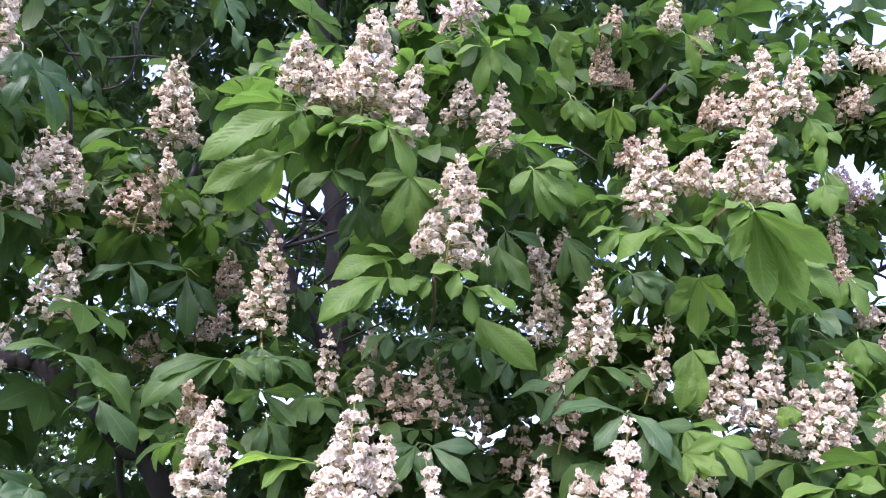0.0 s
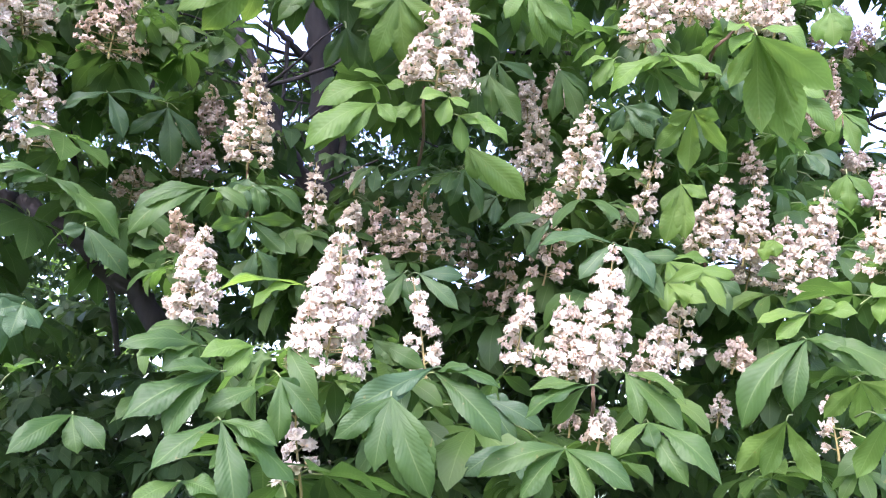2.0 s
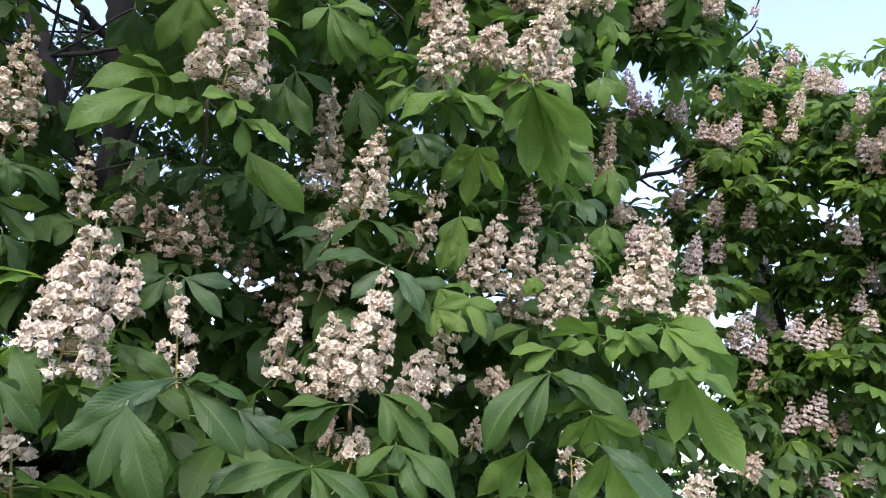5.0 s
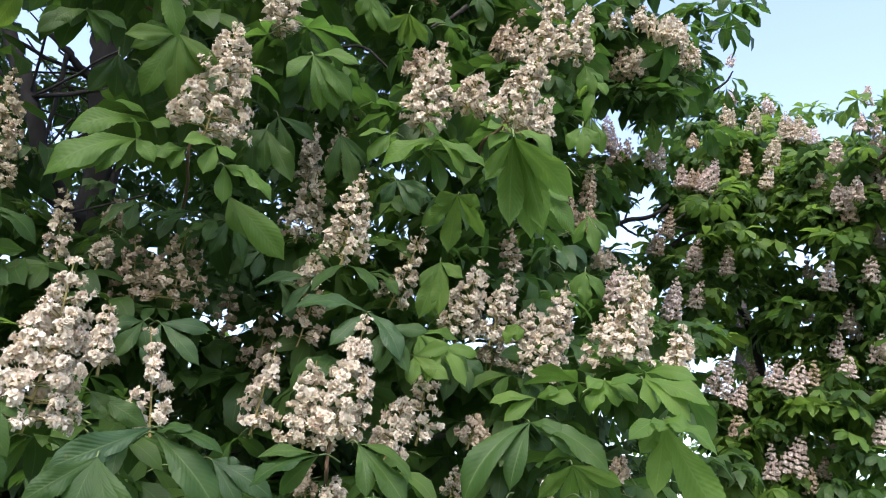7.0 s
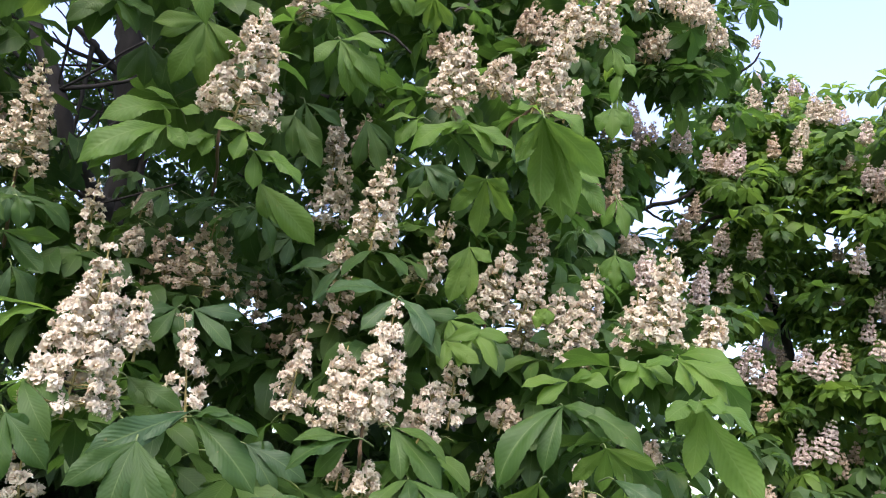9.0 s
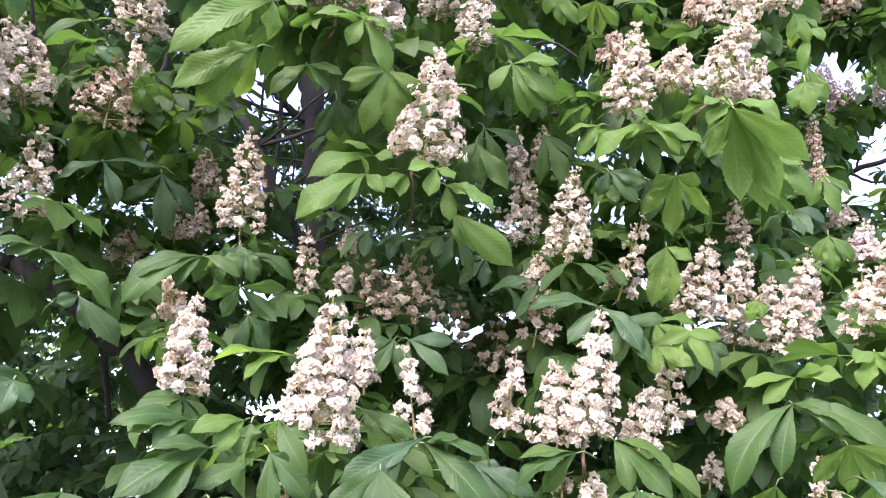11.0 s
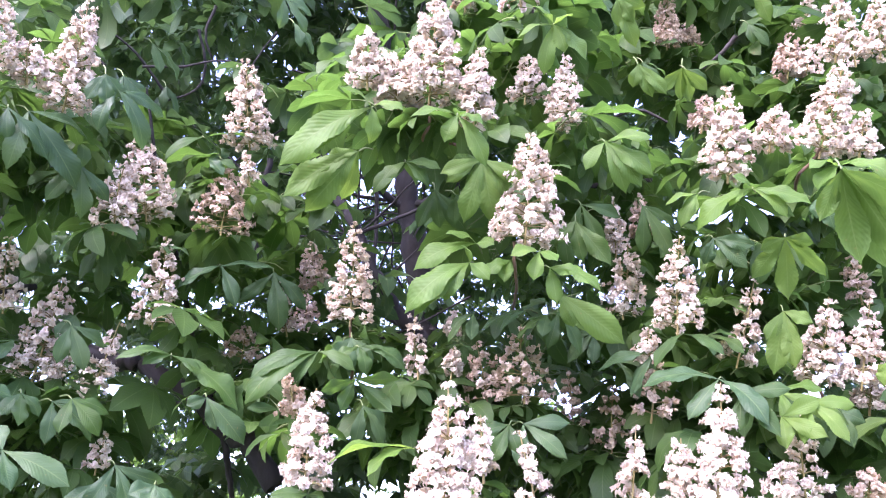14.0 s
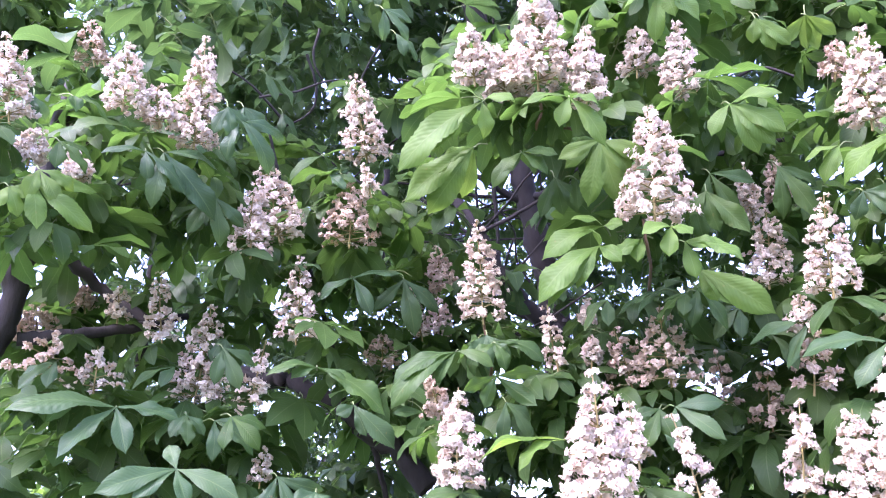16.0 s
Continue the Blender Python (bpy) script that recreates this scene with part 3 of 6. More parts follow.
branch(chestnut, "limb", [(-1.179, 2.708, 2.157), (-1.153, 2.739, 2.046), (-1.120, 2.776, 1.862)], .013, .01)
branch(chestnut, "limb", [(-0.899, 3.284, 3.309), (-0.939, 3.250, 3.352), (-0.980, 3.174, 3.465)], .03, .02)
branch(chestnut, "limb", [(-1.128, 2.746, 2.815), (-1.114, 2.674, 2.980), (-1.076, 2.610, 3.126)], .02, .012)
branch(chestnut, "twig", [(-1.122, 1.989, 3.405), (-1.122, 2.074, 3.305), (-1.168, 2.107, 3.232), (-1.274, 2.087, 3.177)], 0.0052, 0.0033)
branch(chestnut, "twig", [(-1.267, 1.924, 3.209), (-1.146, 1.975, 3.238), (-1.033, 2.006, 3.275), (-0.949, 2.135, 3.336)], 0.0046, 0.0033)
branch(chestnut, "twig", [(-1.021, 1.889, 3.414), (-1.068, 1.937, 3.334), (-1.058, 1.999, 3.268)], 0.0052, 0.0033)
branch(chestnut, "twig", [(-1.256, 2.077, 3.205), (-1.323, 1.959, 3.297), (-1.389, 1.875, 3.338)], 0.0052, 0.0033)
branch(chestnut, "twig", [(-0.871, 2.078, 3.443), (-0.928, 2.102, 3.386), (-1.023, 2.151, 3.272)], 0.0039, 0.0026)
branch(chestnut, "twig", [(-0.810, 2.098, 3.286), (-0.738, 2.137, 3.270), (-0.702, 2.191, 3.214)], 0.0039, 0.0026)
branch(chestnut, "limb", [(0.124, 2.006, 3.567), (0.087, 2.047, 3.527), (0.060, 2.100, 3.470), (0.036, 2.280, 3.410)], .016, .01)
branch(chestnut, "limb", [(0.126, 2.296, 2.835), (0.221, 2.280, 2.852), (0.335, 2.265, 2.854), (0.464, 2.337, 2.891)], .010, .007)
branch(chestnut, "twig", [(0.299, 2.243, 3.094), (0.395, 2.220, 3.105), (0.494, 2.237, 3.050)], .006, .004)
branch(chestnut, "twig", [(0.721, 2.116, 3.305), (0.670, 2.163, 3.266), (0.617, 2.198, 3.241)], .008, .005)
branch(chestnut, "limb", [(0.631, 1.935, 1.804), (0.686, 1.916, 1.816), (0.741, 1.896, 1.829), (0.787, 1.876, 1.844), (0.897, 1.930, 1.907)], .0085, .007)
branch(chestnut, "limb", [(-1.947, 1.618, 2.259), (-1.890, 1.635, 2.377), (-1.887, 1.636, 2.539), (-1.884, 1.649, 2.658), (-1.900, 1.667, 2.851), (-1.870, 1.695, 3.262)], .04, .028)
branch(chestnut, "limb", [(-1.874, 1.671, 2.332), (-1.788, 1.753, 2.353), (-1.692, 1.831, 2.381), (-1.588, 1.909, 2.409), (-1.560, 2.038, 2.473)], .022, .012)
branch(chestnut, "limb", [(-1.805, 1.765, 2.604), (-1.744, 1.864, 2.522), (-1.655, 1.903, 2.454), (-1.576, 1.922, 2.401)], .02, .015)
branch(chestnut, "limb", [(-1.810, 2.151, 2.354), (-1.780, 2.110, 2.526), (-1.796, 2.118, 2.772)], .02, .014)
branch(chestnut, "limb", [(-1.111, 2.779, 3.002), (-1.114, 2.721, 3.113), (-1.072, 2.651, 3.263)], .02, .012)
branch(chestnut, "twig", [(-1.434, 1.642, 3.226), (-1.371, 1.746, 3.168), (-1.323, 1.812, 3.132)], .007, .005)
branch(chestnut, "shoot", [(-0.057, 1.935, 2.301), (-0.040, 1.632, 2.255), (-0.040, 1.495, 2.246), (-0.039, 1.452, 2.293)], .0038, .0032, mat=SHOOT)
branch(chestnut, "shoot", [(-0.295, 1.740, 2.662), (-0.242, 1.457, 2.559), (-0.220, 1.413, 2.575), (-0.214, 1.384, 2.617)], .0042, .0034, mat=SHOOT)
branch(chestnut, "shoot", [(-0.194, 1.808, 2.671), (-0.157, 1.520, 2.571), (-0.208, 1.489, 2.573), (-0.266, 1.490, 2.556)], .0042, .0034, mat=SHOOT)
branch(chestnut, "shoot", [(0.702, 1.865, 2.556), (0.614, 1.581, 2.480), (0.635, 1.539, 2.495), (0.651, 1.520, 2.516)], .0042, .0034, mat=SHOOT)
branch(chestnut, "shoot", [(0.755, 2.143, 2.002), (0.669, 1.848, 2.008), (0.650, 1.805, 2.039), (0.644, 1.790, 2.062)], .0042, .0034, mat=SHOOT)
branch(chestnut, "shoot", [(-0.546, 2.120, 2.147), (-0.467, 1.823, 2.136), (-0.495, 1.897, 2.225), (-0.496, 1.878, 2.281)], .0042, .0034, mat=SHOOT)
branch(chestnut, "shoot", [(0.380, 1.880, 1.631), (0.328, 1.582, 1.671), (0.321, 1.551, 1.702), (0.323, 1.545, 1.751)], .0042, .0034, mat=SHOOT)
panicle(chestnut, 0.323, 1.545, 1.751, 0.249, 0.122, 0.12, -0.15, 0, 1.10, 2)
panicle(chestnut, 0.274, 1.578, 1.727, 0.167, 0.123, 0.04, -0.13, 0, 1.00, 2)
panicle(chestnut, 0.176, 1.639, 1.759, 0.177, 0.075, 0.13, -0.14, 0, 0.80, 2)
panicle(chestnut, -0.182, 1.342, 1.698, 0.268, 0.163, 0.05, -0.11, 0, 1.15, 2)
panicle(chestnut, -0.496, 1.565, 1.811, 0.203, 0.136, 0.10, -0.10, 0, 1.00, 1)
panicle(chestnut, -0.560, 1.673, 1.986, 0.094, 0.081, -0.24, -0.21, 1, 0.80, 1)
panicle(chestnut, -0.496, 1.880, 2.275, 0.281, 0.150, 0.01, -0.12, 0, 0.85, 1)
panicle(chestnut, -0.015, 1.451, 2.296, 0.254, 0.179, 0.07, -0.12, 0, 0.85, 1)
panicle(chestnut, 0.324, 1.687, 2.164, 0.221, 0.124, 0.13, -0.15, 0, 0.90, 1)
panicle(chestnut, 0.236, 1.927, 2.283, 0.196, 0.130, 0.12, -0.14, 0, 0.90, 1)
panicle(chestnut, 0.253, 2.098, 2.532, 0.175, 0.077, 0.05, -0.12, 0, 0.90, 1)
panicle(chestnut, 0.350, 2.163, 2.602, 0.148, 0.090, 0.05, -0.13, 1, 0.90, 1)
panicle(chestnut, 0.483, 1.825, 2.117, 0.213, 0.096, 0.29, -0.20, 0, 0.75, 1)
panicle(chestnut, 0.641, 1.794, 2.052, 0.207, 0.128, 0.24, -0.21, 0, 1.00, 1)
panicle(chestnut, 0.737, 1.780, 2.047, 0.202, 0.104, 0.22, -0.22, 0, 1.00, 1)
panicle(chestnut, 0.876, 2.008, 2.327, 0.132, 0.082, -0.03, -0.12, 1, 0.90, 1)
panicle(chestnut, 0.851, 1.759, 1.961, 0.266, 0.140, 0.20, -0.23, 0, 1.10, 1)
panicle(chestnut, 0.841, 1.825, 2.043, 0.131, 0.078, 0.16, -0.21, 0, 1.00, 1)
panicle(chestnut, 0.947, 1.488, 1.977, 0.221, 0.134, 0.09, -0.19, 0, 1.00, 1)
panicle(chestnut, 0.932, 1.593, 1.969, 0.158, 0.092, 0.07, -0.17, 0, 1.00, 1)
panicle(chestnut, 1.067, 1.474, 1.964, 0.100, 0.078, 0.10, -0.21, 0, 1.00, 1)
panicle(chestnut, -0.986, 1.747, 2.243, 0.235, 0.138, 0.04, -0.11, 0, 0.75, 1)
panicle(chestnut, -0.771, 1.721, 2.750, 0.266, 0.161, -0.07, -0.16, 0, 1.00, 1)
panicle(chestnut, -0.842, 1.766, 2.512, 0.179, 0.196, 0.03, -0.12, 1, 0.90, 1)
panicle(chestnut, -0.747, 1.690, 2.616, 0.086, 0.050, -0.16, -0.21, 0, 0.90, 1)
panicle(chestnut, -1.036, 1.710, 2.538, 0.263, 0.189, -0.13, -0.22, 0, 1.00, 1)
panicle(chestnut, -1.083, 1.649, 2.473, 0.181, 0.136, 0.07, -0.10, 0, 0.80, 1)
panicle(chestnut, -0.214, 1.377, 2.627, 0.267, 0.167, 0.06, -0.13, 0, 1.15, 1)
panicle(chestnut, -0.352, 1.351, 2.656, 0.146, 0.097, -0.01, -0.14, 0, 1.10, 1)
panicle(chestnut, -0.117, 1.403, 2.572, 0.183, 0.099, 0.08, -0.11, 0, 1.10, 1)
panicle(chestnut, -0.291, 1.397, 2.631, 0.133, 0.118, -0.15, -0.15, 0, 1.00, 1)
panicle(chestnut, 0.094, 1.626, 2.692, 0.197, 0.108, 0.16, -0.13, 0, 1.10, 1)
panicle(chestnut, 0.002, 1.671, 2.807, 0.135, 0.129, 0.08, -0.12, 0, 1.00, 1)
panicle(chestnut, 0.651, 1.522, 2.512, 0.230, 0.126, 0.33, -0.27, 0, 1.15, 1)
panicle(chestnut, 0.730, 1.518, 2.502, 0.096, 0.085, 0.20, -0.23, 0, 1.00, 1)
panicle(chestnut, 0.476, 1.639, 2.522, 0.235, 0.124, 0.09, -0.15, 0, 1.10, 1)
panicle(chestnut, 0.573, 1.599, 2.579, 0.095, 0.122, 0.20, -0.20, 0, 1.10, 1)
panicle(chestnut, 0.482, 1.813, 2.771, 0.096, 0.090, 0.25, -0.19, 1, 0.90, 1)
panicle(chestnut, 0.000, 1.476, 2.967, 0.112, 0.142, -0.03, -0.22, 2, 1.00, 1)
panicle(chestnut, -0.158, 1.699, 3.160, 0.100, 0.103, 0.04, -0.21, 0, 0.90, 1)
panicle(chestnut, 0.899, 1.811, 3.087, 0.115, 0.085, 0.14, -0.20, 0, 1.00, 1)
panicle(chestnut, 0.961, 1.759, 2.938, 0.165, 0.110, 0.10, -0.20, 0, 1.10, 1)
panicle(chestnut, 0.861, 1.793, 2.960, 0.110, 0.080, 0.14, -0.20, 0, 1.00, 1)
panicle(chestnut, 0.987, 2.209, 3.393, 0.120, 0.079, 0.16, -0.21, 0, 1.00, 0)
panicle(chestnut, 0.844, 2.084, 3.115, 0.143, 0.098, 0.13, -0.18, 1, 1.00, 0)
panicle(chestnut, 0.895, 2.075, 3.098, 0.134, 0.089, 0.15, -0.19, 0, 1.00, 0)
panicle(chestnut, 0.757, 2.139, 3.582, 0.126, 0.089, 0.25, -0.26, 0, 1.00, 0)
panicle(chestnut, 0.558, 2.194, 3.587, 0.131, 0.083, 0.21, -0.23, 1, 1.00, 0)
panicle(chestnut, 0.521, 2.241, 3.384, 0.207, 0.099, 0.11, -0.16, 1, 0.90, 0)
panicle(chestnut, 0.614, 2.312, 3.429, 0.101, 0.083, 0.16, -0.16, 1, 0.90, 0)
panicle(chestnut, 0.932, 2.302, 3.637, 0.106, 0.088, 0.26, -0.24, 0, 0.90, 0)
panicle(chestnut, -0.320, 1.959, 2.140, 0.169, 0.070, -0.03, -0.13, 0, 0.80, 1)
panicle(chestnut, -0.250, 2.178, 2.320, 0.073, 0.062, 0.10, -0.11, 0, 0.80, 1)
panicle(chestnut, -0.235, 2.019, 2.155, 0.073, 0.072, 0.10, -0.11, 0, 0.80, 1)
panicle(chestnut, -0.013, 1.532, 1.728, 0.184, 0.094, -0.19, -0.12, 0, 0.45, 1)
panicle(chestnut, -0.037, 1.951, 2.069, 0.194, 0.194, 0.02, -0.12, 1, 0.70, 1)
panicle(chestnut, -0.140, 2.045, 2.088, 0.161, 0.149, -0.17, -0.13, 1, 0.70, 1)
panicle(chestnut, 0.099, 2.261, 2.047, 0.171, 0.113, -0.08, -0.11, 1, 0.60, 1)
panicle(chestnut, 0.261, 1.769, 2.104, 0.085, 0.066, 0.11, -0.14, 0, 0.80, 1)
panicle(chestnut, 0.269, 1.847, 1.994, 0.137, 0.128, 0.20, -0.15, 1, 0.70, 1)
panicle(chestnut, 0.199, 2.166, 1.971, 0.170, 0.131, 0.11, -0.13, 1, 0.70, 1)
panicle(chestnut, -0.829, 2.340, 2.396, 0.183, 0.082, -0.07, -0.15, 0, 0.80, 1)
panicle(chestnut, -0.809, 2.447, 2.429, 0.137, 0.106, 0.09, -0.10, 2, 0.80, 0)
panicle(chestnut, -0.789, 2.497, 2.614, 0.176, 0.114, -0.07, -0.15, 1, 0.80, 0)
panicle(chestnut, -0.967, 2.317, 2.302, 0.111, 0.155, 0.13, -0.08, 1, 0.70, 1)
panicle(chestnut, -1.155, 1.451, 2.720, 0.329, 0.148, 0.06, -0.10, 0, 1.00, 1)
panicle(chestnut, -1.272, 1.303, 2.780, 0.183, 0.135, 0.08, -0.08, 0, 1.00, 1)
panicle(chestnut, -1.223, 1.387, 2.770, 0.105, 0.136, -0.01, -0.17, 0, 1.00, 1)
panicle(chestnut, -1.372, 1.074, 2.628, 0.213, 0.134, -0.05, -0.25, 0, 0.90, 1)
panicle(chestnut, -1.399, 1.173, 2.577, 0.081, 0.101, 0.11, -0.05, 0, 0.90, 1)
panicle(chestnut, -1.362, 1.297, 2.576, 0.072, 0.094, -0.21, -0.38, 0, 0.80, 1)
panicle(chestnut, -1.562, 1.467, 3.111, 0.148, 0.128, -0.06, -0.24, 1, 0.80, 1)
panicle(chestnut, -1.393, 1.713, 2.283, 0.208, 0.107, 0.01, -0.15, 0, 0.80, 1)
panicle(chestnut, -1.304, 1.769, 2.116, 0.275, 0.181, 0.12, -0.06, 0, 1.05, 1)
panicle(chestnut, -1.165, 1.813, 2.063, 0.218, 0.102, 0.23, 0.00, 0, 0.60, 1)
panicle(chestnut, -1.190, 1.947, 1.903, 0.099, 0.079, 0.09, -0.09, 0, 0.70, 1)
panicle(chestnut, -1.865, 1.905, 2.504, 0.114, 0.085, -0.07, -0.23, 1, 0.80, 0)
panicle(chestnut, -1.603, 1.766, 2.392, 0.104, 0.086, 0.03, -0.14, 0, 0.80, 1)
panicle(chestnut, -1.913, 1.769, 2.365, 0.110, 0.142, -0.01, -0.18, 1, 0.70, 0)
panicle(chestnut, -1.631, 1.541, 2.164, 0.123, 0.223, 0.25, 0.09, 1, 0.55, 1)
panicle(chestnut, -1.537, 1.639, 2.145, 0.112, 0.155, 0.04, -0.13, 0, 0.55, 1)
panicle(chestnut, -0.211, 1.373, 1.506, 0.161, 0.093, -0.09, -0.14, 0, 0.45, 1)
panicle(chestnut, 0.342, 1.603, 1.600, 0.072, 0.067, 0.18, -0.17, 0, 0.60, 1)
panicle(chestnut, 0.339, 1.908, 1.636, 0.081, 0.057, 0.05, -0.13, 1, 0.60, 1)
panicle(chestnut, 0.548, 1.720, 1.780, 0.185, 0.104, 0.08, -0.15, 0, 0.75, 1)
panicle(chestnut, 0.468, 1.665, 1.738, 0.127, 0.107, 0.23, -0.19, 0, 0.80, 1)
panicle(chestnut, 0.700, 1.792, 1.790, 0.067, 0.099, 0.22, -0.21, 1, 0.80, 1)
panicle(chestnut, 0.888, 1.718, 1.605, 0.123, 0.065, -0.05, -0.11, 0, 0.60, 1)
panicle(chestnut, 0.771, 1.853, 2.002, 0.123, 0.090, 0.15, -0.19, 0, 1.00, 1)
panicle(chestnut, -0.118, 1.513, 1.823, 0.114, 0.060, -0.02, -0.12, 0, 0.80, 1)
panicle(chestnut, 0.994, 1.962, 3.060, 0.146, 0.101, -0.02, -0.13, 0, 1.00, 1)
panicle(chestnut, 1.401, 2.255, 3.281, 0.128, 0.086, 0.10, -0.20, 1, 1.00, 0)
panicle(chestnut, 1.433, 2.228, 3.290, 0.126, 0.094, 0.22, -0.28, 0, 1.00, 0)
panicle(chestnut, 1.579, 2.162, 3.429, 0.129, 0.126, -0.09, -0.08, 0, 1.10, 0)
panicle(chestnut, 1.708, 2.240, 3.402, 0.113, 0.091, 0.03, -0.17, 0, 1.00, 0)
panicle(chestnut, 1.267, 2.439, 2.668, 0.148, 0.091, 0.07, -0.17, 1, 0.80, 0)
panicle(chestnut, 1.364, 2.442, 2.811, 0.168, 0.059, 0.02, -0.14, 1, 1.00, 0)
panicle(chestnut, 1.337, 2.394, 2.687, 0.103, 0.065, 0.02, -0.15, 1, 0.80, 0)
panicle(chestnut, 1.556, 2.655, 2.650, 0.087, 0.105, -0.19, -0.04, 0, 0.90, 0)
panicle(chestnut, 1.426, 2.339, 2.399, 0.139, 0.099, 0.10, -0.20, 2, 1.00, 0)
panicle(chestnut, 1.766, 2.500, 1.575, 0.119, 0.106, 0.09, -0.21, 0, 0.90, 0)
panicle(chestnut, 2.020, 2.561, 1.669, 0.114, 0.088, 0.36, -0.42, 1, 0.80, 0)
panicle(chestnut, 0.705, 1.922, 1.667, 0.072, 0.060, 0.10, -0.16, 0, 0.60, 1)
panicle(chestnut, 1.180, 1.918, 1.750, 0.062, 0.066, 0.09, -0.20, 1, 0.80, 1)
panicle(chestnut, 1.454, 2.039, 3.327, 0.099, 0.061, 0.08, -0.20, 0, 1.00, 0)
panicle(chestnut, 1.407, 2.054, 3.348, 0.081, 0.044, 0.08, -0.20, 0, 1.00, 0)
panicle(chestnut, 1.511, 2.023, 3.299, 0.094, 0.052, 0.08, -0.20, 0, 1.00, 0)
panicle(chestnut, 1.368, 2.060, 3.370, 0.090, 0.054, 0.08, -0.20, 0, 1.00, 0)
panicle(chestnut, 1.295, 2.103, 3.372, 0.076, 0.046, 0.08, -0.20, 0, 1.00, 0)
leaf(chestnut, 2.287, 2.688, 3.774, 0, 55, (-0.20, -0.23, 0.95), (-0.026, 0.074, -0.065), (0.031, 0.019, -0.114), (0.083, -0.018, -0.066))
leaf(chestnut, 2.286, 2.724, 3.731, 0, 55, (-0.20, -0.24, 0.95), (-0.021, 0.073, -0.072), (0.025, 0.019, -0.110), (0.078, -0.008, -0.075))
leaf(chestnut, 0.488, 1.718, 2.406, 2, 55, (-0.22, -0.77, 0.60), (0.022, 0.003, -0.074))
leaf(chestnut, 0.332, 1.681, 2.145, 0, 55, (-0.15, -0.76, 0.64), (-0.077, -0.016, -0.080), (0.080, -0.052, -0.064))
leaf(chestnut, 0.408, 1.776, 2.167, 0, 55, (-0.14, -0.60, 0.78), (0.077, -0.025, -0.053))
leaf(chestnut, 0.382, 1.620, 2.024, 2, 49, (-0.18, -0.78, 0.60), (-0.067, -0.007, -0.091), (0.080, -0.051, -0.107), (-0.161, 0.002, -0.011))
leaf(chestnut, 0.521, 1.682, 2.007, 1, 55, (-0.22, -0.72, 0.66), (0.106, -0.050, -0.090))
leaf(chestnut, 0.592, 1.713, 2.004, 0, 55, (-0.24, -0.71, 0.67), (-0.004, -0.009, -0.112))
leaf(chestnut, -0.845, 1.799, 2.415, 2, 43, (0.36, -0.76, 0.55), (0.048, 0.032, -0.111), (-0.087, -0.043, -0.086), (0.139, 0.037, -0.003))
leaf(chestnut, -0.733, 1.909, 2.432, 2, 38, (0.35, -0.91, 0.20), (0.016, 0.046, -0.163))
leaf(chestnut, -0.884, 1.676, 2.750, 0, 55, (0.28, -0.54, 0.79), (-0.082, -0.051, -0.094), (0.145, 0.028, -0.016), (0.043, 0.032, -0.076))
leaf(chestnut, -0.758, 1.813, 2.813, 0, 55, (0.25, -0.61, 0.75), (0.073, 0.054, -0.039))
leaf(chestnut, -0.237, 1.404, 1.855, 1, 55, (0.06, -0.34, 0.94), (-0.158, -0.061, -0.036), (-0.081, -0.060, -0.056))
leaf(chestnut, 0.031, 1.798, 2.240, 0, 38, (-0.01, -0.63, 0.78), (-0.082, -0.001, -0.062))
leaf(chestnut, 0.059, 1.794, 2.247, 0, 55, (-0.03, -0.90, 0.43), (0.050, 0.004, -0.120))
leaf(chestnut, -0.027, 1.841, 2.268, 2, 38, (0.01, -0.47, 0.88), (-0.114, 0.010, -0.046))
leaf(chestnut, 0.152, 1.904, 2.220, 2, 38, (-0.07, -0.89, 0.45), (-0.072, 0.006, -0.076))
leaf(chestnut, -0.935, 1.273, 2.672, 2, 38, (0.57, -0.78, 0.27), (-0.005, 0.034, -0.086))
leaf(chestnut, -0.919, 1.302, 2.651, 2, 55, (0.56, -0.78, 0.27), (0.040, 0.075, -0.123))
leaf(chestnut, 1.030, 1.769, 2.874, 1, 55, (-0.46, -0.78, 0.43), (0.027, -0.021, -0.051), (-0.016, 0.048, -0.119))
leaf(chestnut, 0.767, 1.683, 2.066, 1, 55, (-0.25, -0.56, 0.79), (-0.031, 0.004, -0.051))
leaf(chestnut, -0.563, 1.272, 1.605, 0, 49, (0.37, -0.82, 0.43), (0.022, -0.023, -0.060), (0.067, -0.014, -0.049), (-0.054, -0.082, -0.058))
leaf(chestnut, 0.498, 1.622, 1.942, 1, 38, (-0.30, -0.93, 0.21), (0.067, -0.043, -0.055))
leaf(chestnut, 0.559, 1.616, 1.969, 1, 38, (-0.29, -0.82, 0.49), (0.055, -0.034, -0.085))
leaf(chestnut, 0.423, 1.609, 1.993, 0, 38, (-0.25, -0.92, 0.31), (0.058, -0.036, -0.098))
leaf(chestnut, -0.712, 1.344, 1.789, 2, 38, (0.46, -0.84, 0.27), (0.004, -0.023, -0.062))
leaf(chestnut, -0.716, 1.356, 1.673, 0, 38, (0.19, -0.35, 0.92), (0.057, -0.006, 0.021))
leaf(chestnut, 0.984, 1.466, 1.941, 1, 49, (-0.41, -0.64, 0.65), (0.074, -0.085, -0.013), (-0.078, 0.023, -0.050), (0.005, -0.033, -0.084))
leaf(chestnut, 0.556, 1.773, 1.960, 0, 38, (-0.20, -0.72, 0.67), (0.075, -0.044, -0.054))
leaf(chestnut, 1.133, 1.996, 2.903, 1, 55, (-0.31, -0.58, 0.76), (0.054, 0.022, -0.122))
leaf(chestnut, 1.590, 2.334, 3.195, 1, 55, (-0.26, -0.39, 0.88), (0.047, 0.038, -0.145))
